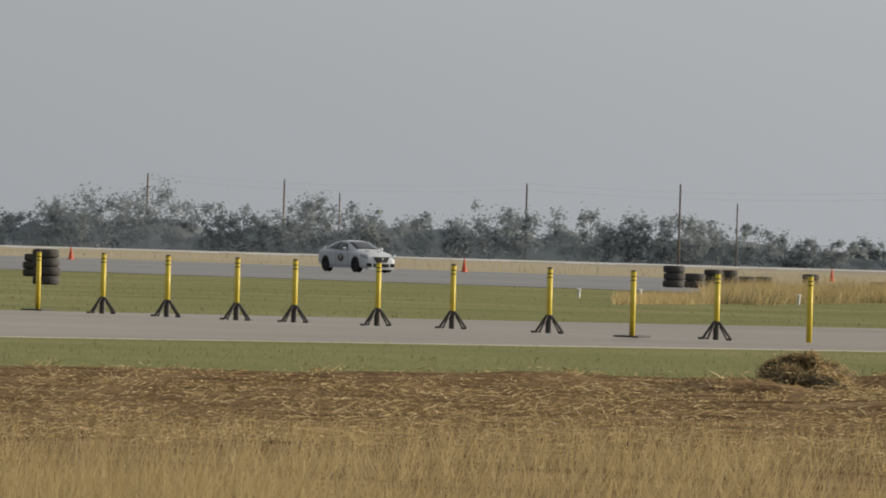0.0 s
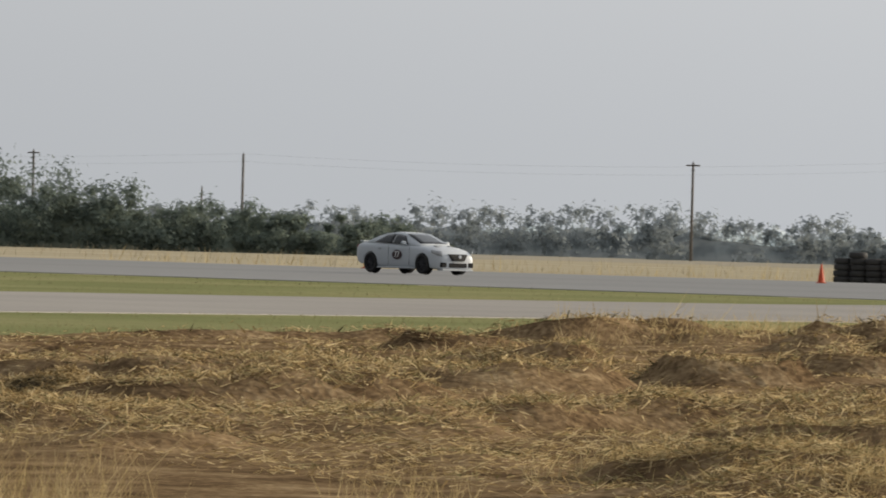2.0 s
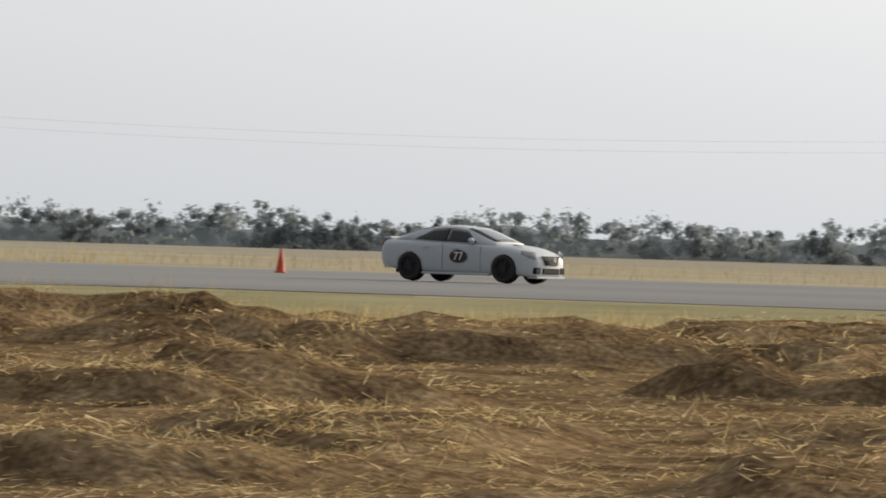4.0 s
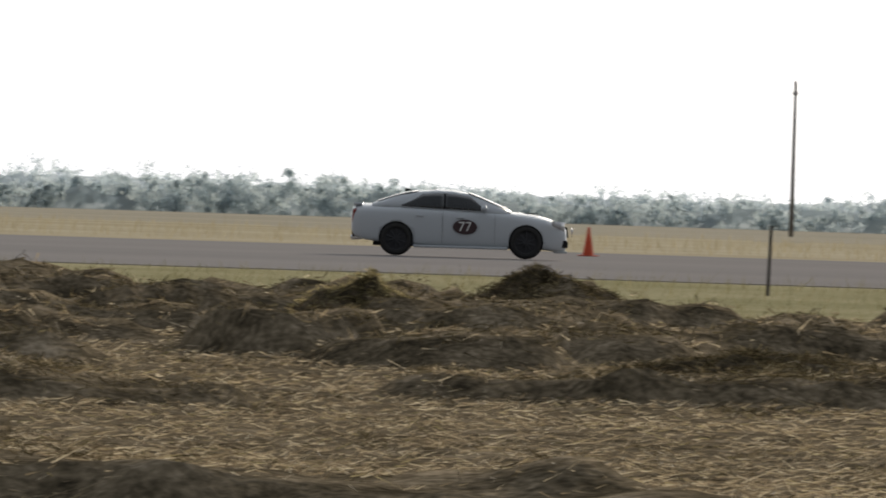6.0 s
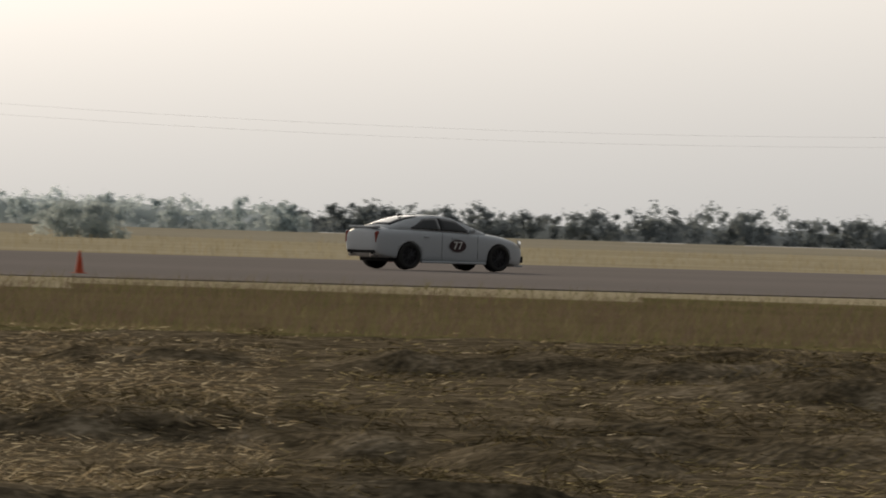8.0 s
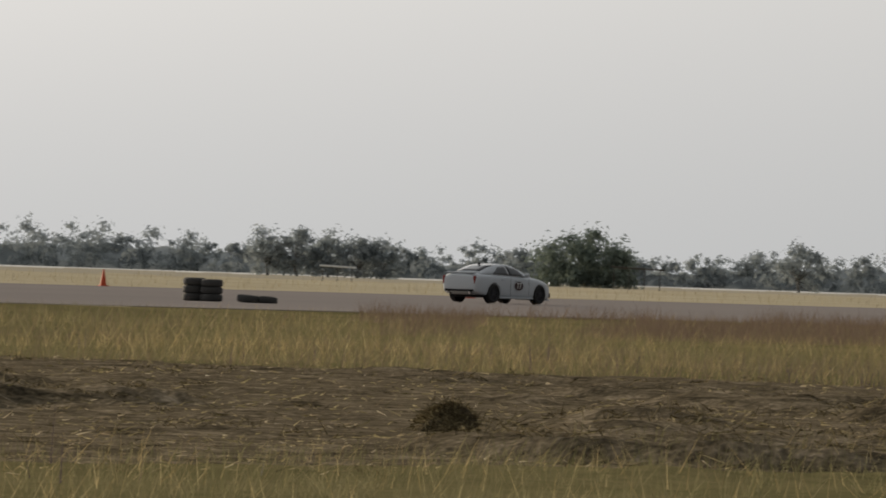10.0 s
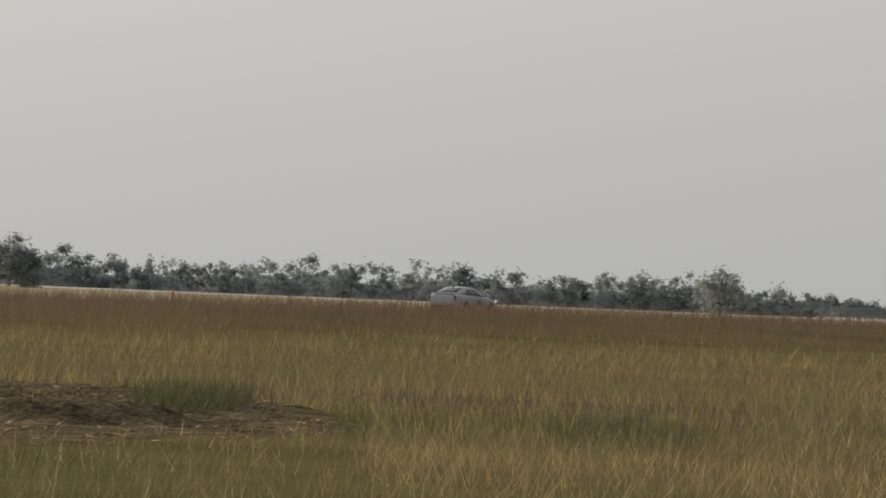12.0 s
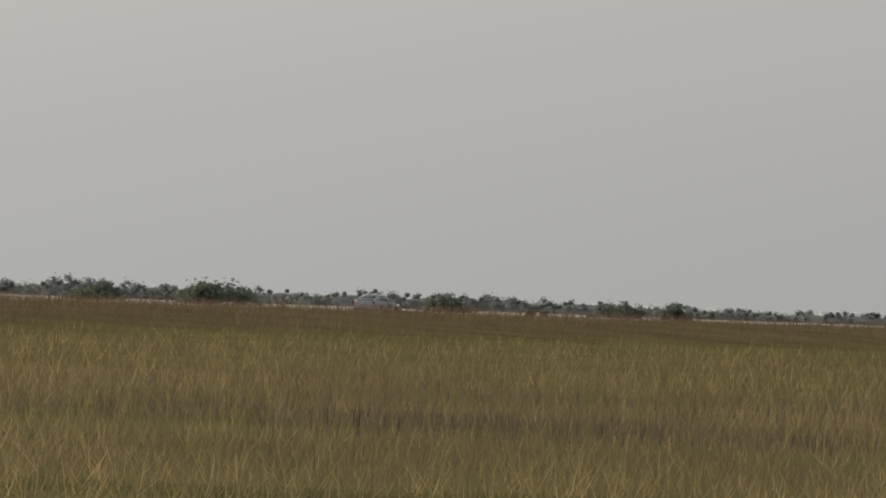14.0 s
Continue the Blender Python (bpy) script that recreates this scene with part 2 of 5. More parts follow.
    "white_post": material("white_painted_stake", [(0.6, 0.6, 0.56), (0.72, 0.72, 0.68)], 0.7, 3.0, 20.0),
}


def glow(name, colour, strength):
    m = bpy.data.materials.new(name)
    m.use_nodes = True
    b = m.node_tree.nodes["Principled BSDF"]
    b.inputs["Base Color"].default_value = (*colour, 1)
    b.inputs["Emission Color"].default_value = (*colour, 1)
    b.inputs["Emission Strength"].default_value = strength
    return m


# darker and browner to the east: the look against the sun, put in the colour
rn, rl = M["runway"].node_tree.nodes, M["runway"].node_tree.links
at, axis, reach, brown = rn.new("ShaderNodeTexCoord"), rn.new("ShaderNodeSeparateXYZ"), rn.new("ShaderNodeMapRange"), rn.new("ShaderNodeMix")
brown.data_type, brown.blend_type = "RGBA", "MULTIPLY"
reach.inputs["From Min"].default_value, reach.inputs["From Max"].default_value = -130, 60
brown.inputs[7].default_value = (0.84, 0.755, 0.725, 1)
paint = rn["Principled BSDF"].inputs["Base Color"]
rl.new(at.outputs["Object"], axis.inputs[0])
rl.new(axis.outputs["X"], reach.inputs["Value"])
rl.new(reach.outputs[0], brown.inputs[0])
rl.new(paint.links[0].from_socket, brown.inputs[6])
rl.new(brown.outputs[2], paint)

for key in ("runway", "taxiway", "soil_hay", "shaded_hay", "straw_shaded", "leaf_brush", "mown", "strip", "field", "scrub", "tall_soil", "straw", "straw_green", "blade_dry", "blade_green", "blade_red", "leaf", "leaf_mid", "leaf_dark", "leaf_far"):
    M[key].node_tree.nodes["Principled BSDF"].inputs["Specular IOR Level"].default_value = 0.0

M["led"] = glow("red_indicator", (0.9, 0.08, 0.03), 2.0)


# ---- mesh helpers ----
def bm_object(name, bm, mat, parent=None, label=""):
    me = bpy.data.meshes.new(name)
    bm.to_mesh(me)
    bm.free()
    me.materials.append(mat)
    ob = new(name, me)
    if parent is not None:
        ob.parent = parent
    if label:
        ob["label"] = label
    return ob


part = bm_object


def thing(name, label, category, at=Matrix.Identity(4), group=""):
    ob = new(name)
    ob.matrix_basis = at
    return tagged(ob, label, category, group)


def smooth(ob):
    for p in ob.data.polygons:
        p.use_smooth = True
    return ob


def soup(name, verts, faces, mat, smooth_shade=False):
    """One mesh from arrays of points and of equal faces."""
    verts, faces = np.asarray(verts, np.float32), np.asarray(faces, np.int32)
    me = bpy.data.meshes.new(name)
    k = faces.shape[1]
    me.vertices.add(len(verts))
    me.vertices.foreach_set("co", verts.ravel())
    me.loops.add(faces.size)
    me.loops.foreach_set("vertex_index", faces.ravel())
    me.polygons.add(len(faces))
    me.polygons.foreach_set("loop_start", np.arange(0, faces.size, k, dtype=np.int32))
    if smooth_shade:
        me.polygons.foreach_set("use_smooth", np.ones(len(faces), bool))
    for m in (mat if isinstance(mat, list) else [mat]):
        me.materials.append(m)
    me.update(calc_edges=True)
    me.validate()
    return new(name, me)


def box(bm, x0, y0, z0, x1, y1, z1, bevel=0.0, m=None):
    r = bmesh.ops.create_cube(bm, size=1.0)
    vs = r["verts"]
    t = Matrix.Translation(((x0 + x1) / 2, (y0 + y1) / 2, (z0 + z1) / 2)) @ Matrix.Diagonal((x1 - x0, y1 - y0, z1 - z0, 1))
    bmesh.ops.transform(bm, matrix=(m or Matrix.Identity(4)) @ t, verts=vs)
    if bevel:
        es = list({e for v in vs for e in v.link_edges})
        bmesh.ops.bevel(bm, geom=es, offset=bevel, segments=1, affect="EDGES")
    return bm


def tube(bm, a, b, r0, r1=None, sides=8):
    a, b = Vector(a), Vector(b)
    d = b - a
    m = Matrix.Translation((a + b) / 2) @ d.to_track_quat("Z", "Y").to_matrix().to_4x4()
    bmesh.ops.create_cone(bm, cap_ends=True, segments=sides, radius1=r0, radius2=r0 if r1 is None else r1, depth=d.length, matrix=m)
    return bm


def lattice(u, v, seed):
    """Smooth noise from 0 to 1 on arrays."""
    rng = np.random.RandomState(seed)
    table = rng.rand(256, 256)
    iu, iv = np.floor(u).astype(int), np.floor(v).astype(int)
    fu, fv = u - iu, v - iv
    fu, fv = fu * fu * (3 - 2 * fu), fv * fv * (3 - 2 * fv)
    g = lambda a, b: table[a % 256, b % 256]
    return (g(iu, iv) * (1 - fu) + g(iu + 1, iv) * fu) * (1 - fv) + (g(iu, iv + 1) * (1 - fu) + g(iu + 1, iv + 1) * fu) * fv


def step(x, a, b):
    k = np.clip((x - a) / (b - a), 0, 1)
    return k * k * (3 - 2 * k)


# ---- the ground ----
def runway_rise(x):
    """Runway height along its length, fitted so the car's wheels sit right in the camera's view."""
    return np.interp(x, [-360, -280, -220, -150, -60, -30, 0, 30, 60, 95, 150, 255, 300, 400], [0.02, 0.03, 0.11, 0.16, 0.22, 0.235, 0.215, 0.175, 0.12, 0.075, 0.08, 0.105, 0.14, 0.18])


def hay_reach(h):
    """How far out the cut hay lies, by heading in degrees."""
    return np.interp(h, [-75, -64, -58, -53, -50, -46, -40, -12, -4, 3, 10, 20, 30, 50, 59, 61, 62, 63, 63.8], [78, 84, 90, 106, 118, 126, 130, 128, 116, 110, 104, 100, 96, 110, 109, 106, 103, 94, 70])


def hay_start(h):
    return np.interp(h, [-75, -56, -48, -40, 40, 48, 56, 60, 62, 63, 63.8], [53, 55, 40, 34, 34, 50, 57, 61, 67, 73, 80])


def hay_weight(x, y):
    r, h = np.hypot(x, y), np.degrees(np.arctan2(x, y))
    w = step(r, hay_start(h) - 3, hay_start(h) + 2) * (1 - step(r, hay_reach(h) - 6, hay_reach(h) + 2))
    return np.where(np.abs(h) < 76, w, 0)


def heap_weight(x, y):
    """Where the raked hay lies in heaps, 0 to 1."""
    warp = (lattice(x / 9, y / 9, 13) - 0.5) * 5
    row = lattice(x / 4.4 + 3, (y + warp) / 3.4 + 9, 3)
    return step(0.55 * row + 0.45 * lattice(x / 1.5, y / 1.9, 31), 0.61, 0.665)


def ground_height(x, y):
    x, y = np.asarray(x, float), np.asarray(y, float)
    r, h = np.hypot(x, y), np.degrees(np.arctan2(x, y))
    z = runway_rise(x) * step(y, 112.0 + 10 * step(x, 80, 200), 138.0)
    w = hay_weight(x, y)
    # wind-rows follow arcs round the camera, to lie across its view; heaps on them
    warp = (lattice(x / 9, y / 9, 13) - 0.5) * 5
    lump = lattice(x / 1.1, y / 1.3 + 40, 5)
    tuft = lattice(x / 0.42, y / 0.5, 7)
    fine = lattice(x / 0.2, y / 0.34, 17)
    # the heaps thin out towards the verge in the east
    heap = heap_weight(x, y) * (0.4 + 0.9 * lump) * (1 - 0.75 * step(h, 1, 6) * step(r, hay_reach(h) - 34, hay_reach(h) - 14))
    swath = step(lattice(h * 0.8 + 90, (r + warp * 0.5) / 1.5, 35), 0.5, 0.7)
    far = step(r, 40, 80)
    tall = np.interp(h, [-64, -57, -50, -46, -14, 10, 28, 34, 50, 60], [0.12, 0.25, 0.5, 0.7, 0.8, 0.7, 0.65, 0.6, 0.5, 0.42])
    z = z + w * tall * (0.42 * heap * (0.6 + 0.4 * far) * (0.7 + 0.6 * tuft) + np.interp(h, [-50, -30], [0.12, 0.07]) * swath * (0.3 + tuft) * (0.4 + 0.6 * far) + 0.022 * tuft + 0.014 * fine)
    # a low bank before the far end of the runway, its height set by heading to hide the car's wheels from the camera
    z = z + np.interp(h, [56, 58, 60, 61, 64, 68], [0.0, 0.1, 0.42, 0.57, 0.72, 0.78]) * step(y, 92, 116) * (1 - step(y, 128, 138)) * step(r, 100, 150)
    return z + 0.008 * lattice(x / 3, y / 3, 11) * step(r, 5, 30) * (1 - step(y, 120, 130) * (1 - step(y, 240, 260)))


ROAD_EDGE_A = [(-60, -60), (-82, 0), (-96, 46), (-104, 71), (-111, 88), (-118, 110), (-112, 128), (-92, 137)]
ROAD_EDGE_B = [(-95, -60), (-115, 0), (-129, 60), (-133, 76), (-138, 95), (-145, 112), (-141, 122), (-143, 137)]


def road_sides(y):
    a = np.interp(y, [p[1] for p in ROAD_EDGE_A], [p[0] for p in ROAD_EDGE_A])
    b = np.interp(y, [p[1] for p in ROAD_EDGE_B], [p[0] for p in ROAD_EDGE_B])
    return b, a


def zone(x, y):
    """Which ground lies at a place: 0 field, 1 hay, 2 mown green, 3 olive strip, 4 tall-grass floor, 5 scrub, 6 far
    field paled for haze, 7 hay darkened as shade.
    """
    r, h = np.hypot(x, y), np.degrees(np.arctan2(x, y))
    wob = (lattice(x / 4, y / 3, 21) - 0.5) * 6
    b, a = road_sides(y)
    z = np.zeros(x.shape, int)
    z[(y < 139) & (np.abs(h) < 100)] = 3
    z[(h > 44) & (y < 141)] = 4
    z[(y < 141) & (x < (a + b) / 2)] = 2
    z[(h < -43) & (y < 139)] = 2
    z[(h < -40) & (r < hay_start(h) + 3) & (y > 0)] = 1
    z[(hay_weight(x + wob * 0.4, y + wob * 0.4) > 0.35)] = 1
    # east of this heading the hay ground takes the shade-darkened colour
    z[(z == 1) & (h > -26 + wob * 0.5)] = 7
    z[(h > 5 + wob * 0.4) & (h < 46) & (r > hay_reach(h) - 4 + wob) & (y < 130)] = 4
    z[(h > 4) & (h < 46) & (y > 127 + wob * 0.4 + 16 * step(h, 34, 46)) & (y < 141)] = 0
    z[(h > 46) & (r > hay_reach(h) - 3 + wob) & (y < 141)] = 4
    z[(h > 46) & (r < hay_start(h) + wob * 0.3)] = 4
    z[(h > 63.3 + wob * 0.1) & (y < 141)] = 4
    z[r < 31 + wob * 0.4] = 3
    z[(y > 420 + wob * 8)] = 5
    # the haze-paled ground colour begins beyond this distance
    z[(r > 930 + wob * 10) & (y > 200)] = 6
    return z


def build_ground():
    fine = np.radians(np.concatenate([np.arange(-66, -36, 0.18), np.arange(-36, -18, 0.4), np.arange(-18, 34, 0.18), np.arange(34, 47, 0.4), np.arange(47, 66, 0.19), np.arange(66, 76.01, 0.4)]))
    rest = np.radians(np.arange(76, 292, 6.0))
    heads = np.concatenate([fine, rest[1:]])
    rad = np.concatenate([[0.01, 8, 18, 28], np.arange(34, 60, 0.3), np.arange(60, 146, 0.36), np.geomspace(147, 4800, 70)])
    R, Hh = np.meshgrid(rad, heads, indexing="ij")
    X, Y = R * np.sin(Hh), R * np.cos(Hh) - 3.0
    Z = ground_height(X, Y)
    n, k = R.shape
    idx = np.arange(n * k).reshape(n, k)
    nxt = np.roll(idx, -1, axis=1)
    faces = np.stack([idx[:-1], idx[1:], nxt[1:], nxt[:-1]], -1).reshape(-1, 4)
    verts = np.stack([X, Y, Z], -1).reshape(-1, 3)
    mats = [M[i] for i in ("field", "soil_hay", "mown", "strip", "tall_soil", "scrub", "far_field", "shaded_hay")]
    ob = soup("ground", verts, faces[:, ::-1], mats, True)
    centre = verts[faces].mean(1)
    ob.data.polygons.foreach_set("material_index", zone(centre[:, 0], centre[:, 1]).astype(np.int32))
    return tagged(ob, "flat airfield ground of cut hay, mown grass and dry field", "ground", kind="structure")


build_ground()


def strip_sheet(name, left, right, mat, label, lift):
    """A paved sheet with a thickness between two edges."""
    bm = bmesh.new()
    rows = []
    for (ax, ay), (bx, by) in zip(left, right):
        za, zb = float(ground_height(ax, ay)), float(ground_height(bx, by))
        n = 10
        rows.append([bm.verts.new((ax + (bx - ax) * i / n, ay + (by - ay) * i / n, za + (zb - za) * i / n + lift)) for i in range(n + 1)])
    for p, q in zip(rows, rows[1:]):
        for i in range(len(p) - 1):
            bm.faces.new((p[i], p[i + 1], q[i + 1], q[i]))
    bmesh.ops.recalc_face_normals(bm, faces=bm.faces)
    r = bmesh.ops.extrude_face_region(bm, geom=bm.faces[:])
    bmesh.ops.translate(bm, verts=[v for v in r["geom"] if isinstance(v, bmesh.types.BMVert)], vec=(0, 0, -0.12))
    bmesh.ops.recalc_face_normals(bm, faces=bm.faces)
    return tagged(bm_object(name, bm, mat), label, "road", kind="structure")


RUN_NEAR, RUN_FAR, RUN_LIFT = 139.0, 231.0, 0.016
xs = list(range(-1600, 1601, 40))
strip_sheet("runway", [(x, RUN_NEAR) for x in xs], [(x, RUN_FAR) for x in xs], M["runway"], "wide worn grey asphalt runway across the field", RUN_LIFT)
ys = (-60, -30, 0, 20, 40, 55, 65, 75, 85, 95, 105, 115, 125, 132, 138)
strip_sheet("taxiway", [(float(road_sides(y)[0]), y) for y in ys], [(float(road_sides(y)[1]), y) for y in ys], M["taxiway"], "bleached concrete taxiway leading to the runway", 0.014)


def plot(x, y, drop=0.0):
    """A standing place: given for level ground, drawn nearer on the raised runway so that it keeps its heading."""
    if y > 138:
        for _ in range(4):
            k = (1.3 - float(runway_rise(x))) / 1.3
            px, py = x * k, y * k
        return Vector((px, py, float(ground_height(px, py)) + (RUN_LIFT if RUN_NEAR < py < RUN_FAR else 0.0) - drop))
    return Vector((x, y, float(ground_height(x, y)) - drop))


# ---- trees ----
FOCAL = 14960.0


def leaf_soup(centres, sizes, facing, rng):
    """Small ragged leaf clumps, each turned roughly the way it faces."""
    n = len(centres)
    q = facing + rng.normal(size=(n, 3)) * 0.35
    q /= np.linalg.norm(q, axis=1)[:, None]
    a = np.cross(q, rng.normal(size=(n, 3)))
    a /= np.linalg.norm(a, axis=1)[:, None]
    b = np.cross(q, a)
    s = sizes[:, None]
    stretch = rng.uniform(0.7, 1.3, (n, 1))
    v = np.stack([centres - a * s * 0.6 - b * s * 0.6, centres - a * s * 0.5 + b * s * 0.7, centres + a * s * stretch], 1).reshape(-1, 3)
    return v, np.arange(3 * n).reshape(n, 3)


def clumps(centres, sizes, each, leaf, rng, flat=0.8):
    """Leaf triangles gathered in uneven clumps round the given centres, turned outwards and up to the light."""
    n = len(centres) * each
    out = rng.normal(size=(n, 3)) * np.array([1.0, 1.0, flat])
    out *= np.minimum(1, 1.8 / np.linalg.norm(out, axis=1))[:, None]
    p = np.repeat(centres, each, axis=0) + out * np.repeat(sizes, each)[:, None] * rng.uniform(0.4, 1.25, (n, 1))
    p[:, 2] = np.maximum(p[:, 2], 0.03)
    out /= np.linalg.norm(out, axis=1)[:, None]
    return leaf_soup(p, rng.uniform(0.45, 1.5, n) * leaf, 0.7 * out + np.array([0, 0, 0.45]), rng)


def wood(name, start, pace, tops, far, mat, label, seed, leaf=0.3, depth=26.0, grain=3.6, cover=5.6, airy=0.12, core=0.46):
    """A wood along an arc: crown beside crown, each a dome of leaf clumps, over a low dense thicket."""
    rng = np.random.RandomState(seed)
    start, tops = start - pace, (tops[0] * 0.9, *tops, tops[-1] * 0.9)
    span = pace * (len(tops) - 1)
    metre = radians(1.0) * far
    length = span * metre
    mid = np.cumsum(rng.uniform(0.3, 0.95, int(length / (0.55 * grain)) + 6) * grain)
    mid = mid[mid < length]

    def top_at(m):
        q = m / metre
        ends = step(q, 0, pace * 0.5) * (1 - step(q, span - pace * 0.5, span))
        return np.maximum(1.3 + np.interp(q, np.arange(len(tops)) * pace, tops) * far / FOCAL, 1.1) * (0.35 + 0.65 * ends)

    k = len(mid)
    back = rng.uniform(0, 1, k) ** 1.3
    tall = top_at(mid) * rng.uniform(0.88, 1.12, k) * (0.9 + 0.1 * back)
    half = grain * rng.uniform(0.42, 0.85, k)
    per = 20
    m, d, h, w = (np.repeat(q, per) for q in (mid, back * depth * 0.6, tall, half))
    n = len(m)
    a, r = rng.uniform(0, 2 * math.pi, n), np.sqrt(rng.uniform(0, 1, n))
    dome = np.sqrt(1 - 0.85 * r ** 2)
    z = h * dome * (0.95 - 0.8 * rng.uniform(0, 1, n) ** 1.4)
    m, d = m + np.cos(a) * r * w, d + np.sin(a) * r * w
    size = 0.125 * h * rng.uniform(0.5, 1.3, n) * (grain / 3.6) ** 0.4
    # thinly leaved crowns let the sky through at the top
    sparse = np.repeat(rng.uniform(0, 1, k) < airy, per)
    keep = ~(sparse & (rng.uniform(0, 1, n) < 0.45))
    # a thicket closes the foot
    extra = int(length / (0.42 * grain))
    um = rng.uniform(0, length, extra)
    m, d = np.concatenate([m[keep], um]), np.concatenate([d[keep], rng.uniform(-2, 1, extra)])
    low = top_at(um) * rng.uniform(0.05, 0.45, extra)
    z, size = np.concatenate([z[keep], low]), np.concatenate([size[keep], 0.13 * top_at(um)])
    ang = np.radians(start) + m / far
    centres = np.stack([(far + d) * np.sin(ang), (far + d) * np.cos(ang), z], 1)
    each = max(6, int(cover * length * float(np.mean(tall)) / leaf ** 2 / len(centres)))
    v, f = clumps(centres, size, each, leaf, rng)
    # the inside of the wood: a hull that closes gaps and pales them like haze
    u = np.arange(0, length, 1.1)
    ks = np.array([0.0, 0.1, 0.3, 0.6, 1.0])
    U, K = np.meshgrid(u, ks, indexing="ij")
    rough = core + 0.34 * (lattice(U / 2.4 + seed * 3, K * 6, seed + 2) - 0.5)
    Z = top_at(U) * rough * np.sin(K * math.pi) ** 0.35
    D = far + 3.0 + depth * K
    A = np.radians(start) + U / far
    hv = np.stack([D * np.sin(A), D * np.cos(A), Z], -1).reshape(-1, 3)
    idx = np.arange(U.size).reshape(U.shape)
    quads = np.stack([idx[:-1, :-1], idx[:-1, 1:], idx[1:, 1:], idx[1:, :-1]], -1).reshape(-1, 4)
    tris = np.concatenate([quads[:, [0, 1, 2]], quads[:, [0, 2, 3]]])
    return tagged(soup(name, np.concatenate([hv, v]), np.concatenate([tris, f + len(hv)]), mat), label, "trees", kind="stuff")


WEST = "hazy grey-green line of mesquite scrub behind the airfield"
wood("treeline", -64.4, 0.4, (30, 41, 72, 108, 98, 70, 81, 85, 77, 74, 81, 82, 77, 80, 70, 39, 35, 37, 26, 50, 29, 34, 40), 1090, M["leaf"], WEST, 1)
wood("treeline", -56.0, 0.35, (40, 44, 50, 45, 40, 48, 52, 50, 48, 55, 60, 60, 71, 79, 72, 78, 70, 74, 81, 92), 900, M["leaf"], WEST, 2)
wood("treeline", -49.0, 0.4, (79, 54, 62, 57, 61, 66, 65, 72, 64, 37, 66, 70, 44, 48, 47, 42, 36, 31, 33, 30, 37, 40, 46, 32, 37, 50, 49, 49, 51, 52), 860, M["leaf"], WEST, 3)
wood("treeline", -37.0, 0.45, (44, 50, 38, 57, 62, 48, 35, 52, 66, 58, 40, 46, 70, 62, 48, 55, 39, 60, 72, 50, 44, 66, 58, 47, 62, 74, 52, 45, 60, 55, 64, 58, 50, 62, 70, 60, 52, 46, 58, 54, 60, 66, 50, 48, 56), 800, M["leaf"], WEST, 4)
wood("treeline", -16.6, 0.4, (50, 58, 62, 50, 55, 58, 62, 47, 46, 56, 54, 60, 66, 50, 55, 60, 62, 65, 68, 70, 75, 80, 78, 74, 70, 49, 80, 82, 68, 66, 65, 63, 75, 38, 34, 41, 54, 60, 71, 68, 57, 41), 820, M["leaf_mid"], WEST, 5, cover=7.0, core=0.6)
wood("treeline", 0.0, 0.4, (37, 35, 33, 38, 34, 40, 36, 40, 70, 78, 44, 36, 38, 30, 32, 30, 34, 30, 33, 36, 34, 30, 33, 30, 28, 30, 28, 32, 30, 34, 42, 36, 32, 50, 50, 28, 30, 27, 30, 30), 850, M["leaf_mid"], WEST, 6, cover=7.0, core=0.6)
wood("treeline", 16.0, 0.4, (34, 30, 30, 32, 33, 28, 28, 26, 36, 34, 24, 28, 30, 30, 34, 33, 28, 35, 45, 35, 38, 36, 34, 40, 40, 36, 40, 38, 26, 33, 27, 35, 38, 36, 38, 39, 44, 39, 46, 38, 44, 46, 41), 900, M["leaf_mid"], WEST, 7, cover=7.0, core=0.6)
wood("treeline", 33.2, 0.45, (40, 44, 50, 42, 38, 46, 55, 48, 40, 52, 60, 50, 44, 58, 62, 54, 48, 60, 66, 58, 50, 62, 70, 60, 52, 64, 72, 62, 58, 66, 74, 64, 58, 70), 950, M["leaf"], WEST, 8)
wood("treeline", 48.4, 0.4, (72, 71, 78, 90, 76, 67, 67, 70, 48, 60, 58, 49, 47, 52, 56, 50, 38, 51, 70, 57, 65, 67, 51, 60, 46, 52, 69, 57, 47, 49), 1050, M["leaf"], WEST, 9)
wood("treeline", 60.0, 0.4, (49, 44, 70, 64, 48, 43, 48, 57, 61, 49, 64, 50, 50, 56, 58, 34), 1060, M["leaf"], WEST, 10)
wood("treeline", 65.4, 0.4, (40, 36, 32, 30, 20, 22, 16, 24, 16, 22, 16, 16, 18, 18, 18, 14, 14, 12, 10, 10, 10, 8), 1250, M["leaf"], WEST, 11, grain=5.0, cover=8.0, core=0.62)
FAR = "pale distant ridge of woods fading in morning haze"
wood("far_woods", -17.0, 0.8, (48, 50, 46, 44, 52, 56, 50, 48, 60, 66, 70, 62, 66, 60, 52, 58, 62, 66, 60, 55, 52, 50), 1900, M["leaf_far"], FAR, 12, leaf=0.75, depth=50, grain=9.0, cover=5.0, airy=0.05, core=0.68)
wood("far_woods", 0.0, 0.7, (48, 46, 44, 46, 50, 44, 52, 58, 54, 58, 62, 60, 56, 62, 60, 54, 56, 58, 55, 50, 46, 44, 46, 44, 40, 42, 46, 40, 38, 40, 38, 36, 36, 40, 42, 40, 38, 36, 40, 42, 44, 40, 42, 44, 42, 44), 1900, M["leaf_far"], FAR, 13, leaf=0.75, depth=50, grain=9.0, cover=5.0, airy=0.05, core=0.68)
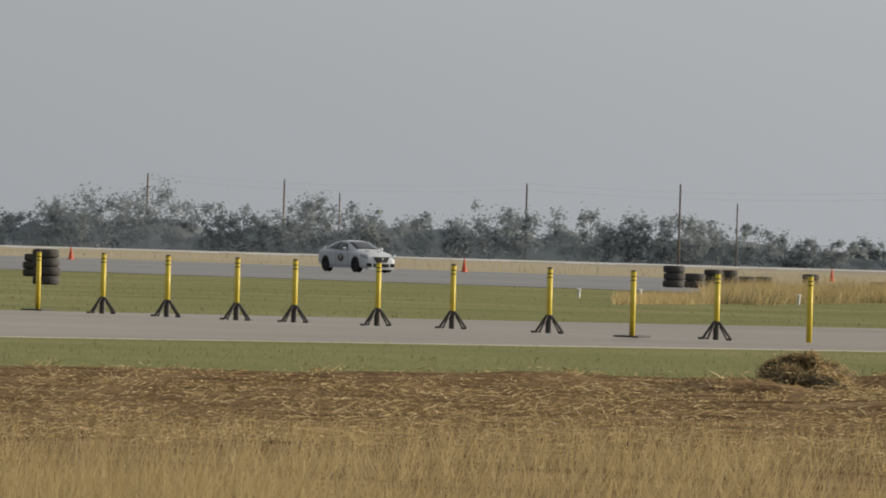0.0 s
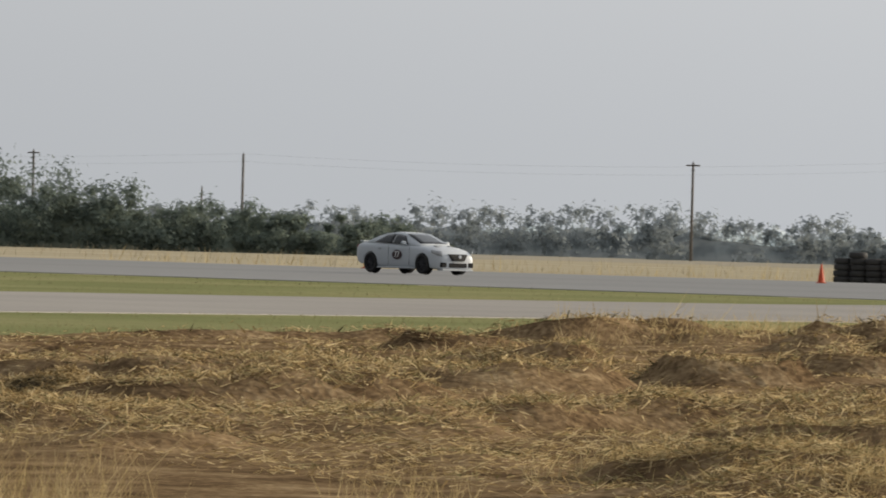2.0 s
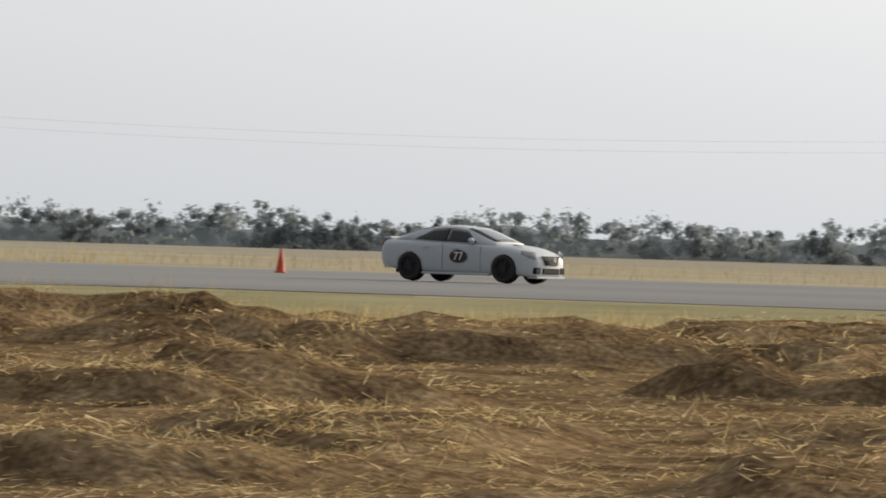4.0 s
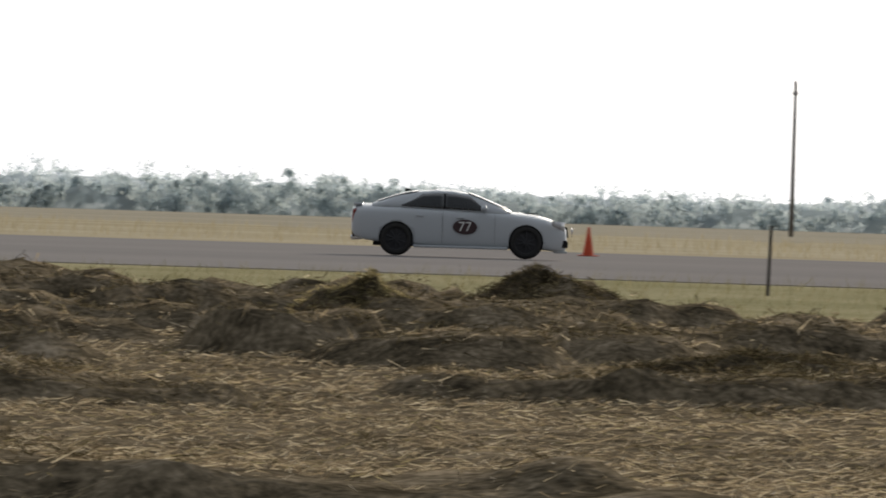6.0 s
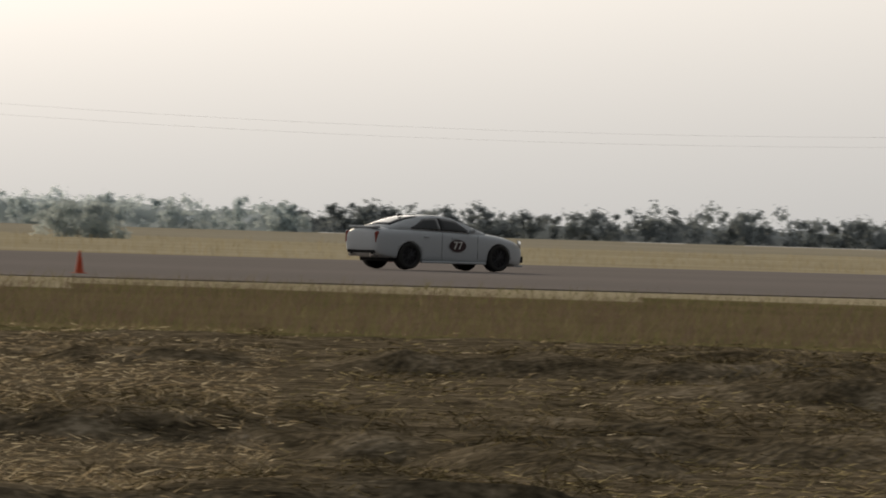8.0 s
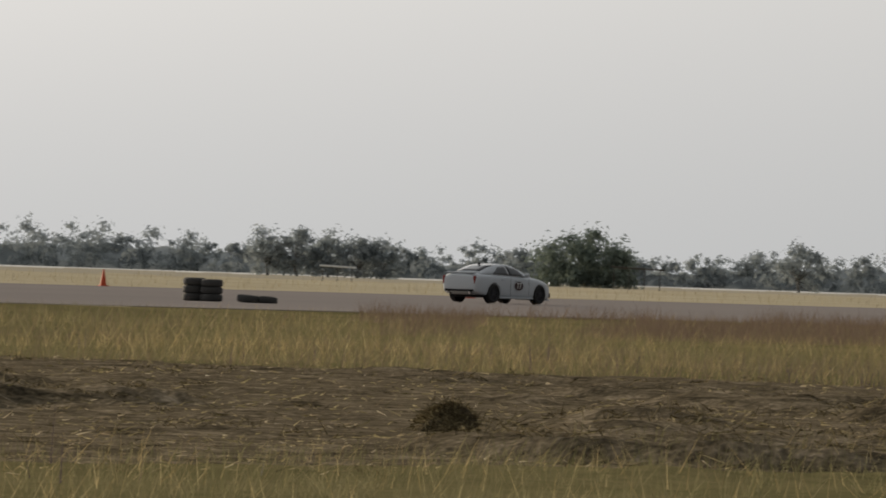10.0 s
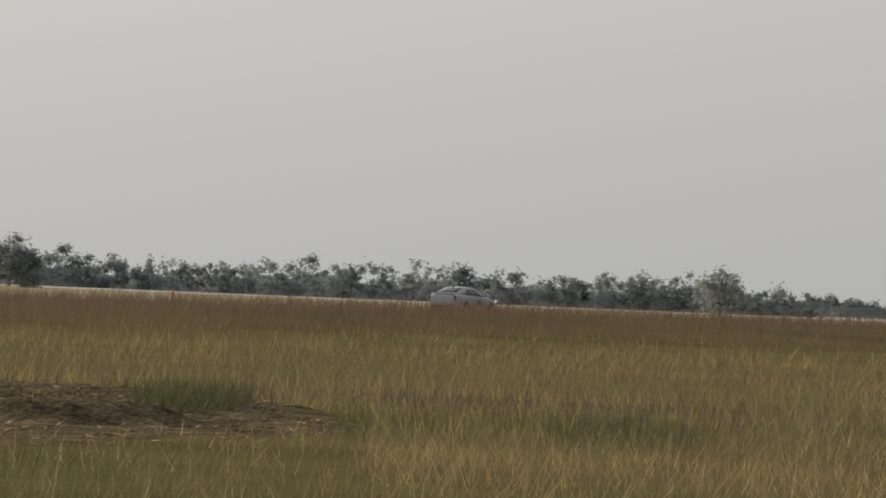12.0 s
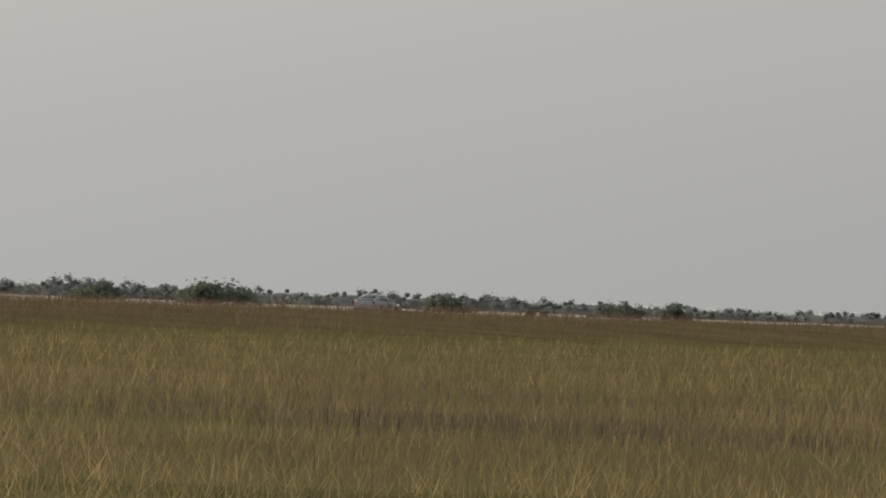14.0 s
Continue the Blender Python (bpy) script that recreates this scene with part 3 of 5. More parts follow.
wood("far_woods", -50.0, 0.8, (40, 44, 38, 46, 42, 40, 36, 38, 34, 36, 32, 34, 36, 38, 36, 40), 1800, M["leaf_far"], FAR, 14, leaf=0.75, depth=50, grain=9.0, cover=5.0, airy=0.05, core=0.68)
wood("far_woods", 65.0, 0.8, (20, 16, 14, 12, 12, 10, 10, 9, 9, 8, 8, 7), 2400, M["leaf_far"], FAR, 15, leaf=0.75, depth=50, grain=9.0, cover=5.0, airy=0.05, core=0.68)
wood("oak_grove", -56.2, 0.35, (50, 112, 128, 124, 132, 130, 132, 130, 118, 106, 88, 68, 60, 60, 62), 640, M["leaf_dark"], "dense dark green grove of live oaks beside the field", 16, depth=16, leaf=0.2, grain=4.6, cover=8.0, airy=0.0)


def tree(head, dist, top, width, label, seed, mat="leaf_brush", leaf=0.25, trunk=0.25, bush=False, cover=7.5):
    """A single tree: tapered trunk, forking limbs, twigs and a crown of small clumps."""
    rng = np.random.RandomState(seed + 100)
    a = radians(head)
    h = (1.3 + top * dist / FOCAL) * (1.12 if bush else 1.04)
    root = thing("bush" if bush else "tree", label, "bush" if bush else "tree", pose(dist * math.sin(a), dist * math.cos(a), 0.05, 0, 0, rng.uniform(0, 360)))
    bm = bmesh.new()
    k = 46
    turn, r = rng.uniform(0, 2 * math.pi, k), np.sqrt(rng.uniform(0.0, 1, k))
    dome = np.sqrt(1 - 0.9 * r ** 2) if bush else np.sqrt(1 - 0.72 * r ** 2)
    z = h * dome * (0.92 - 0.82 * rng.uniform(0, 1, k) ** (1.3 if cover > 3 else 2.2)) * rng.uniform(0.84, 1.04, k)
    c = np.stack([np.cos(turn) * r * width * 0.47, np.sin(turn) * r * width * 0.47, np.maximum(z, 0.12 * h)], 1)
    fork = Vector((rng.uniform(-0.1, 0.1) * width, 0, h * (0.08 if bush else 0.22)))
    tube(bm, (0, 0, -0.1), fork, trunk * h / 12, trunk * h / 16, 7)
    for q in c[::2]:
        q = Vector(q)
        elbow = fork.lerp(q, 0.5) + Vector(rng.normal(size=3)) * 0.05 * width
        elbow.z = max(elbow.z, 0.15)
        tube(bm, fork, elbow, trunk * h / 26, trunk * h / 40, 5)
        tube(bm, elbow, q, trunk * h / 40, 0.012, 4)
    smooth(part("trunk", bm, M["bark"], root))
    size = rng.uniform(0.07, 0.14, k) * (width + h) / 2
    v, f = clumps(c, size, max(30, int(cover * width * h / leaf ** 2 / k)), leaf, rng, 0.72)
    crown = soup("crown", v, f, M[mat])
    crown.parent = root
    return root


BARE = "thinly leaved mesquite tree with bare spreading twigs"
tree(-16.32, 600, 78, 3.8, BARE, 1, trunk=0.4, cover=2.4)
tree(-15.84, 590, 119, 4.6, BARE, 2, trunk=0.4, cover=2.4)
tree(-15.34, 600, 96, 4.4, BARE, 3, trunk=0.4, cover=2.4)
tree(-14.95, 610, 70, 4.2, BARE, 4, trunk=0.4, cover=2.4)
LEAFY = "full grey-green mesquite tree in morning haze"
tree(-12.4, 560, 84, 5.4, LEAFY, 5)
tree(-12.0, 565, 84, 5.0, LEAFY, 6)
tree(-11.15, 560, 66, 6.4, LEAFY, 7)
tree(-10.62, 555, 108, 7.6, LEAFY, 8)
tree(-10.2, 560, 104, 6.6, LEAFY, 9)
for i, (head, top, wide) in enumerate(((-9.65, 74, 7.0), (-9.2, 82, 7.5), (-8.7, 78, 7.0), (-8.2, 108, 8.0), (-7.8, 100, 7.0), (-7.35, 112, 8.0), (-6.9, 104, 7.5), (-6.2, 84, 7.5), (-5.4, 92, 7.0), (-4.7, 80, 7.0))):
    tree(head, 585 + 7 * (i % 3), top, wide, LEAFY, 110 + i)
tree(16.2, 560, 112, 10.6, "broad round-crowned mesquite tree with dark limbs", 14, trunk=0.5, cover=4.2)
tree(15.5, 570, 56, 6.0, LEAFY, 15)
tree(13.2, 620, 64, 4.6, LEAFY, 16, cover=2.6)
tree(13.75, 600, 36, 6.0, LEAFY, 17)
tree(20.95, 560, 84, 7.0, BARE, 18, trunk=0.4, cover=3.2)
tree(20.5, 570, 68, 6.4, BARE, 19, trunk=0.4, cover=3.2)
tree(28.75, 540, 70, 5.2, LEAFY, 20)
tree(29.05, 545, 76, 3.6, BARE, 21, trunk=0.4, cover=2.4)
tree(29.5, 550, 62, 5.8, LEAFY, 22)
tree(-38.95, 640, 76, 4.6, LEAFY, 23)
tree(-38.68, 645, 70, 4.2, LEAFY, 24)
tree(-56.9, 900, 64, 6.5, LEAFY, 25, mat="leaf")
tree(54.1, 760, 84, 9.6, "dark full-crowned oak standing before the wood", 27, mat="leaf_dark")
tree(65.82, 820, 72, 5.0, BARE, 28, trunk=0.4, cover=2.4, mat="leaf")
tree(49.6, 900, 106, 6.5, BARE, 29, trunk=0.4, cover=2.4, mat="leaf")
for i, head in enumerate((51.95, 52.15, 52.35, 52.55, 52.72)):
    tree(head, 880, 74 - 4 * i, 4.2, BARE, 31 + i, trunk=0.4, cover=2.4, mat="leaf")
tree(55.55, 900, 72, 5.0, BARE, 37, trunk=0.4, cover=2.4, mat="leaf")
tree(61.0, 840, 72, 6.5, LEAFY, 38, mat="leaf")
BUSH = "rounded grey-green brush clump growing in the open field"
tree(5.75, 480, 56, 6.8, BUSH, 40, bush=True)
tree(25.56, 430, 50, 8.6, BUSH, 41, bush=True)
tree(24.15, 440, 16, 4.0, BUSH, 42, bush=True)
tree(31.6, 450, 24, 5.0, BUSH, 43, bush=True)
tree(17.7, 520, 34, 5.0, BUSH, 44, bush=True)
for head, top, wide in ((67.5, 14, 6.2), (68.35, 15, 6.4), (69.2, 17, 9.5), (70.75, 8, 5.0), (71.9, 6, 7.0), (72.3, 4, 3.4)):
    tree(head, 960, top, wide, BUSH, int(head * 10), mat="leaf_dark", bush=True)


# ---- power line ----
def power_pole(x, y, top, arm=False, thick=0.16, label="weathered wooden power pole beside the field"):
    root = thing("power_pole", label, "utility pole", pose(x, y, 0.05), "power line poles")
    bm = bmesh.new()
    tube(bm, (0, 0, -0.3), (0, 0, top), thick, thick * 0.72, 10)
    smooth(part("shaft", bm, M["pole_wood"], root))
    for dz, dx in ((0.08, 0.0), (-0.75, 0.16), (-0.75, -0.16)):
        bm = bmesh.new()
        tube(bm, (dx, 0, top + dz - 0.12), (dx, 0, top + dz + 0.1), 0.05, 0.03, 6)
        part("insulator", bm, M["wire"], root)
    if arm:
        bm = bmesh.new()
        box(bm, -1.0, -0.06, top - 0.35, 1.0, 0.06, top - 0.2, 0.01)
        part("crossarm", bm, M["pole_wood"], root)
    return root


LINE_Y = 544.0
POLES = [(-1062, 10.6), (-1021, 10.0), (-954, 9.9), (-915, 10.1), (-845, 10.0), (-807, 9.8), (-737, 10.0), (-700, 9.9), (-628, 9.7), (-593, 10.1), (-486, 10.0), (-385, 10.0), (-284, 9.9), (-183, 10.1), (-81, 9.8), (21.4, 10.2), (121.6, 10.3), (220.5, 10.1), (317.8, 9.7)]
for i, (x, top) in enumerate(POLES):
    power_pole(x, LINE_Y, top - 0.05, arm=x in (-628, -737))
for x, top in ((-901, 7.7), (-1005, 8.2), (-821, 6.7), (-707, 6.3), (-484, 7.8)):
    power_pole(x, LINE_Y, top, thick=0.12, label="shorter wooden pole behind the power line")


def wire_run(a, b, za, zb, sag, y):
    cu = bpy.data.curves.new("wire", "CURVE")
    cu.dimensions, cu.bevel_depth, cu.bevel_resolution = "3D", 0.005, 1
    sp = cu.splines.new("POLY")
    sp.points.add(16)
    for i in range(17):
        k = i / 16
        sp.points[i].co = (a + (b - a) * k, y, za + (zb - za) * k - sag * 4 * k * (1 - k), 1)
    cu.materials.append(M["wire"])
    return tagged(new("power_wire", cu), "thin sagging power line wire between wooden poles", "wire", "power line wires")


run = [p for p in POLES if p[0] not in (-737, -807, -915, -1021, -628)] + [(420, 9.8), (520, 9.8)]
for (a, za), (b, zb) in zip(run, run[1:]):
    for dz, dy in ((0.05, 0.0), (-0.75, 0.14)):
        wire_run(a, b, za + dz, zb + dz, 0.9, LINE_Y + dy)


# ---- grass and hay ----
def blades(name, x, y, height, width, lean, mat, label, seed, lift=0.0):
    """Single leaning grass blades."""
    rng = np.random.RandomState(seed)
    n = len(x)
    z = ground_height(x, y) + lift
    t = rng.uniform(0, 2 * math.pi, n)
    side = np.stack([np.cos(t), np.sin(t), np.zeros(n)], 1) * (width / 2)[:, None]
    d = rng.normal(size=(n, 2)) * lean
    d[:, 0] += lean * 0.5
    base = np.stack([x, y, z - 0.02], 1)
    tip = base + np.stack([d[:, 0], d[:, 1], np.full(n, 1.0)], 1) * height[:, None]
    v = np.stack([base - side, base + side, tip], 1).reshape(-1, 3)
    f = np.arange(3 * n).reshape(n, 3)
    return tagged(soup(name, v, f, mat), label, "grass", kind="stuff")


def spread(n, h0, h1, d0, d1, seed):
    """Places in a sector, even as seen from its point."""
    rng = np.random.RandomState(seed)
    h = np.radians(rng.uniform(h0, h1, n))
    d = 1.0 / rng.uniform(1.0 / d1, 1.0 / d0, n)
    return d * np.sin(h), d * np.cos(h), d, np.degrees(h), rng


def straw(name, n, h0, h1, mat, label, seed, green=False):
    x, y, d, h, rng = spread(n, h0, h1, 35, 146, seed)
    w = hay_weight(x, y)
    up = ground_height(x, y) - runway_rise(x) * step(y, 112.0, 138.0)
    # in the east, pale straw stays off the heaps so their fronts look shaded
    keep = rng.uniform(0, 1, n) < w * np.maximum(np.interp(h, [-56, -48], [0.6, 0.42]), step(up, 0.04, 0.2)) * (1 - np.interp(h, [-38, -20], [0, 0.92]) * heap_weight(x, y)) * (0.4 + 0.9 * lattice(x / 2.5, y / 1.5, 41)) * np.interp(h, [-66, -56, -50], [0.95, 0.95, 1.0])
    x, y, d = x[keep], y[keep], d[keep]
    n = len(x)
    z = ground_height(x, y)
    t = rng.normal(0, 0.7, n) + (lattice(x / 4, y / 4, 43) - 0.5) * 3
    length = rng.uniform(0.03, 0.11, n) * np.where(rng.uniform(0, 1, n) < 0.08, 1.8, 1.0)
    rise = rng.normal(0.10, 0.25, n)
    a = np.stack([np.cos(t), np.sin(t), rise], 1) * (length / 2)[:, None]
    s = np.stack([-np.sin(t) * 0.4, np.cos(t) * 0.4, np.full(n, 0.9)], 1) * (rng.uniform(0.002, 0.005, n) * np.clip(d / 55, 0.8, 2.2))[:, None]
    c = np.stack([x, y, z + rng.uniform(-0.01, 0.05, n) + np.abs(a[:, 2]) * 0.7], 1)
    v = np.stack([c - a - s, c - a + s, c + a], 1).reshape(-1, 3)
    f = np.arange(3 * n).reshape(n, 3)
    return tagged(soup(name, v, f, mat), label, "hay", kind="stuff")


def heap_straw(name, n, h0, h1, mat, label, seed):
    """Tangled straw that hangs over the heaps and stands up from their tops."""
    x, y, d, h, rng = spread(n, h0, h1, 42, 146, seed)
    up = ground_height(x, y) - runway_rise(x) * step(y, 112.0, 138.0)
    keep = (rng.uniform(0.07, 0.26, n) < up) & (hay_weight(x, y) > 0.2)
    x, y, d = x[keep], y[keep], d[keep]
    n = len(x)
    z = ground_height(x, y)
    a = rng.normal(size=(n, 3)) * np.array([1.0, 0.7, 0.55]) + np.array([0.3, 0, 0.15])
    a /= np.linalg.norm(a, axis=1)[:, None]
    b = np.cross(a, rng.normal(size=(n, 3)))
    b /= np.linalg.norm(b, axis=1)[:, None]
    c = np.stack([x, y, z + rng.uniform(-0.02, 0.05, n)], 1)
    k = rng.uniform(0.05, 0.20, n)[:, None]
    wide = (rng.uniform(0.003, 0.0065, n) * np.clip(d / 55, 0.8, 2.4))[:, None]
    v = np.stack([c - a * k * 0.4 - b * wide, c - a * k * 0.4 + b * wide, c + a * k * 0.6], 1).reshape(-1, 3)
    return tagged(soup(name, v, np.arange(3 * n).reshape(n, 3), mat), label, "hay", kind="stuff")


HEAPS = "tangled hay piled in low rough heaps"
def hay_tufts(name, n, h0, h1, mat, label, seed, each=26):
    """Small ragged clumps of cut grass, strands fanning out of each."""
    x, y, d, h, rng = spread(n, h0, h1, 36, 142, seed)
    up = ground_height(x, y) - runway_rise(x) * step(y, 112.0, 138.0)
    keep = (rng.uniform(-0.08, 0.26, n) < up) & (hay_weight(x, y) > 0.25) & (lattice(x / 1.7, y / 2.2, 45) > 0.4)
    x, y, d = x[keep], y[keep], d[keep]
    n = len(x)
    size = rng.uniform(0.07, 0.2, n) * np.where(rng.uniform(0, 1, n) < 0.1, 1.6, 1.0)
    x, y, d, size = (np.repeat(q, each) for q in (x, y, d, size))
    n = len(x)
    x, y = x + rng.normal(0, 1, n) * size * 0.7, y + rng.normal(0, 1, n) * size * 0.6
    c = np.stack([x, y, ground_height(x, y) + rng.uniform(-0.02, 0.3, n) * size], 1)
    a = rng.normal(size=(n, 3)) * np.array([1.0, 0.8, 0.5]) + np.array([0, 0, 0.25])
    a /= np.linalg.norm(a, axis=1)[:, None]
    b = np.cross(a, rng.normal(size=(n, 3)))
    b /= np.linalg.norm(b, axis=1)[:, None]
    k = (size * rng.uniform(0.35, 1.0, n))[:, None]
    wide = (rng.uniform(0.0025, 0.006, n) * np.clip(d / 55, 0.8, 2.2))[:, None]
    v = np.stack([c - a * k * 0.3 - b * wide, c - a * k * 0.3 + b * wide, c + a * k * 0.7], 1).reshape(-1, 3)
    return tagged(soup(name, v, np.arange(3 * n).reshape(n, 3), mat), label, "hay", kind="stuff")


TUFTS = "small ragged clumps of cut dry grass"
hay_tufts("hay_clumps", 6500, -66, -40, M["straw"], TUFTS, 93)
hay_tufts("hay_clumps", 2500, -58, -38, M["straw_green"], TUFTS, 94)
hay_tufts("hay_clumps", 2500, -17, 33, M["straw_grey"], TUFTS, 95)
hay_tufts("hay_clumps", 7000, -17, 33, M["straw_shaded"], TUFTS, 96)
hay_tufts("hay_clumps", 5000, 33, 63.5, M["straw_shaded"], TUFTS, 97)
hay_tufts("hay_clumps", 2500, -40, -17, M["straw"], TUFTS, 98)
heap_straw("heaped_hay", 420000, -60, -38, M["straw"], HEAPS, 81)
heap_straw("heaped_hay", 60000, -54, -38, M["straw_shaded"], HEAPS, 87)
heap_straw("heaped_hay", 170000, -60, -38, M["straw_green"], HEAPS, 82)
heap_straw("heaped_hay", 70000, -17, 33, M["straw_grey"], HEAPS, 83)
heap_straw("heaped_hay", 450000, -17, 33, M["straw_shaded"], HEAPS, 84)
heap_straw("heaped_hay", 160000, 33, 63.5, M["straw_shaded"], HEAPS, 85)
heap_straw("heaped_hay", 90000, -38, -17, M["straw"], HEAPS, 86)
HAY = "loose cut straw lying in tangled wind-rows"
straw("cut_hay", 260000, -67, -42, M["straw"], HAY, 51)
straw("cut_hay", 110000, -42, -16, M["straw"], HAY, 52)
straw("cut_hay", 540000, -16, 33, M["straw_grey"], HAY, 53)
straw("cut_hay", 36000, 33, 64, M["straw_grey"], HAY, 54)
straw("cut_hay", 40000, 33, 64, M["straw_shaded"], HAY, 57)
straw("green_hay", 60000, 33, 64, M["straw_green"], "half-dry greenish hay among the straw", 56)
straw("green_hay", 70000, -58, 30, M["straw_green"], "half-dry greenish hay among the straw", 55)


def hay_heap(head, dist, wide, high, seed, strand):
    """One raked heap of hay: a dense lumpy core with strands hanging over it and standing out of its top."""
    rng = np.random.RandomState(seed)
    a = radians(head)
    x0, y0 = dist * math.sin(a), dist * math.cos(a)
    root = thing("hay_heap", "rough raked heap of half-dry hay on the stubble", "hay heap", pose(x0, y0, float(ground_height(x0, y0 + np.linspace(-0.6, 0.6, 7)).min()) - 0.03, 0, 0, -head), "raked hay heaps")
    deep = 0.3 + 0.25 * wide
    q = rng.uniform(0, 90)

    def surface(t, k):
        """A point at turn t and at k of the way from the foot to the top."""
        lump = lattice(np.cos(t) * 2 + q, np.sin(t) * 2 + k * 3 + q, 61) - 0.5
        fine = lattice(np.cos(t) * 7 + q, np.sin(t) * 7 + k * 8 + q, 62) - 0.5
        r = (1 - k ** 1.3) * (1.15 + 0.8 * lump + 0.3 * fine)
        return np.stack([np.cos(t) * r * wide * 0.62, np.sin(t) * r * deep, (high + 0.06) * np.sin(k * math.pi / 2) ** 0.9 * (1 + 0.8 * lump + 0.35 * fine) - 0.3 * (k < 0.01)], -1)

    T, K = np.meshgrid(np.linspace(0, 2 * math.pi, 28, endpoint=False), np.linspace(0, 1, 9), indexing="ij")
    idx = np.arange(T.size).reshape(T.shape)
    nxt = np.roll(idx, -1, axis=0)
    quads = np.stack([idx[:, :-1], nxt[:, :-1], nxt[:, 1:], idx[:, 1:]], -1).reshape(-1, 4)
    core = soup("core", surface(T, K).reshape(-1, 3), quads, M["shaded_hay"], True)
    core.parent = root
    n = int(2800 + 1300 * wide)
    c = surface(rng.uniform(0, 2 * math.pi, n), rng.uniform(0, 1, n) ** 0.8) + np.array([0, 0, 0.012])
    d = rng.normal(size=(n, 3)) * np.array([1.0, 0.6, 0.5]) + np.array([0.3, 0, 0.12])
    d /= np.linalg.norm(d, axis=1)[:, None]
    b = np.cross(d, rng.normal(size=(n, 3)))
    b /= np.linalg.norm(b, axis=1)[:, None]
    k = rng.uniform(0.05, 0.18, n)[:, None]
    w = (rng.uniform(0.0025, 0.005, n) * max(0.8, dist / 60))[:, None]
    v = np.stack([c - d * k * 0.45 - b * w, c - d * k * 0.45 + b * w, c + d * k * 0.55], 1).reshape(-1, 3)
    soup("thatch", v, np.arange(3 * n).reshape(n, 3), M[strand]).parent = root
    return root


for i, (head, dist, wide, high) in enumerate(((-58.37, 84.5, 0.75, 0.2), (-55.7, 67.5, 0.65, 0.12), (-53.3, 66, 0.6, 0.12), (-45.8, 89, 2.8, 0.36), (-44.2, 96, 1.2, 0.3))):
    hay_heap(head, dist, wide, high, 400 + i, "straw")
for i, (head, dist, wide, high) in enumerate(((-9.4, 45, 0.9, 0.36), (-10.9, 46.5, 1.3, 0.2), (-7.6, 46, 1.2, 0.18), (-10.1, 59, 0.7, 0.4), (-8.1, 95, 1.1, 0.5), (-9.75, 101, 1.8, 0.5), (-11.0, 93, 2.8, 0.32), (-11.8, 118, 1.2, 0.4), (7.15, 90, 2.6, 0.44), (9.0, 74, 1.2, 0.28), (5.8, 107, 1.3, 0.32), (7.6, 38.5, 1.0, 0.17), (-0.6, 86, 1.0, 0.42), (0.6, 100, 1.9, 0.4), (2.0, 63, 1.9, 0.2), (24.95, 66, 1.6, 0.46), (23.9, 68, 1.1, 0.3), (24.1, 51, 0.5, 0.2), (25.3, 49.5, 0.5, 0.24), (28.6, 92, 0.8, 0.28), (18.4, 90, 1.1, 0.26), (20.2, 87, 0.9, 0.38), (21.4, 67, 0.9, 0.28), (57.6, 71, 0.42, 0.17), (59.9, 71, 0.4, 0.13), (53.2, 68, 0.36, 0.12))):
    hay_heap(head, dist, wide, high, 430 + i, "straw_green" if head < 0 else "straw_shaded")


def grass_patch(name, n, h0, h1, d0, d1, hmin, hmax, width, mat, label, seed, test=None, lean=0.42):
    x, y, d, h, rng = spread(n, h0, h1, d0, d1, seed)
    keep = np.ones(n, bool) if test is None else test(x, y, d, h)
    x, y, d = x[keep], y[keep], d[keep]
    patch = 0.4 + 0.7 * lattice(x / 5, y / 9, seed) + 0.5 * lattice(x / 1.4, y / 2.2, seed + 3)
    return blades(name, x, y, rng.uniform(hmin, hmax, len(x)) * patch * (1.0 if d0 != 58 else 0.6 + 0.7 * step(d, 60, 115)), width * np.clip(d / 50, 0.8, 6) * rng.uniform(0.6, 1.4, len(x)), lean, mat, label, seed + 1)


grass_patch("dry_grass", 100000, -67, -46, 34, 60, 0.12, 0.36, 0.005, M["blade_dry"], "standing dry golden grass in front of the hay", 61, lambda x, y, d, h: (d < hay_start(h) + 4) & (lattice(x / 1.3, y / 1.1, 42) > 0.5 + 0.18 * step(d, 44, 58) + 0.4 * step(h, -56, -52)))
def tall_place(x, y, d, h):
    return ((d > hay_reach(h) - 4) | (h > 63.4)) & (y < np.where(h > 57, 103, 128))


def mottle(x, y):
    return 0.7 * lattice(x / 9, y / 7, 6) + 0.3 * lattice(x / 2.2, y / 2.2, 16)


grass_patch("near_grass", 80000, 45, 76, 34, 92, 0.08, 0.24, 0.006, M["blade_green"], "short yellow-green grass in front of the hay", 71, lambda x, y, d, h: (d < hay_start(h) + 3) & (lattice(x / 0.5, y / 0.8, 47) > 0.42))
grass_patch("near_dry_grass", 14000, 45, 76, 34, 92, 0.10, 0.28, 0.005, M["blade_dry"], "dry stalks among the short green grass", 74, lambda x, y, d, h: (d < hay_start(h) + 3) & (lattice(x / 0.7, y / 1.1, 48) > 0.55))
grass_patch("near_dry_grass", 24000, 63.5, 76, 34, 92, 0.10, 0.3, 0.004, M["blade_dry"], "pale seed stalks among the low grass", 90, lambda x, y, d, h: lattice(x / 0.7, y / 1.4, 48) > 0.5)
grass_patch("tall_grass", 340000, 45, 76, 58, 300, 0.10, 0.28, 0.0028, M["blade_green"], "tall yellow-green grass swaying over the field", 62, lambda x, y, d, h: tall_place(x, y, d, h) & (mottle(x, y) < 0.62) & (lattice(x / 0.8, y / 1.6, 49) > 0.25), 0.45)
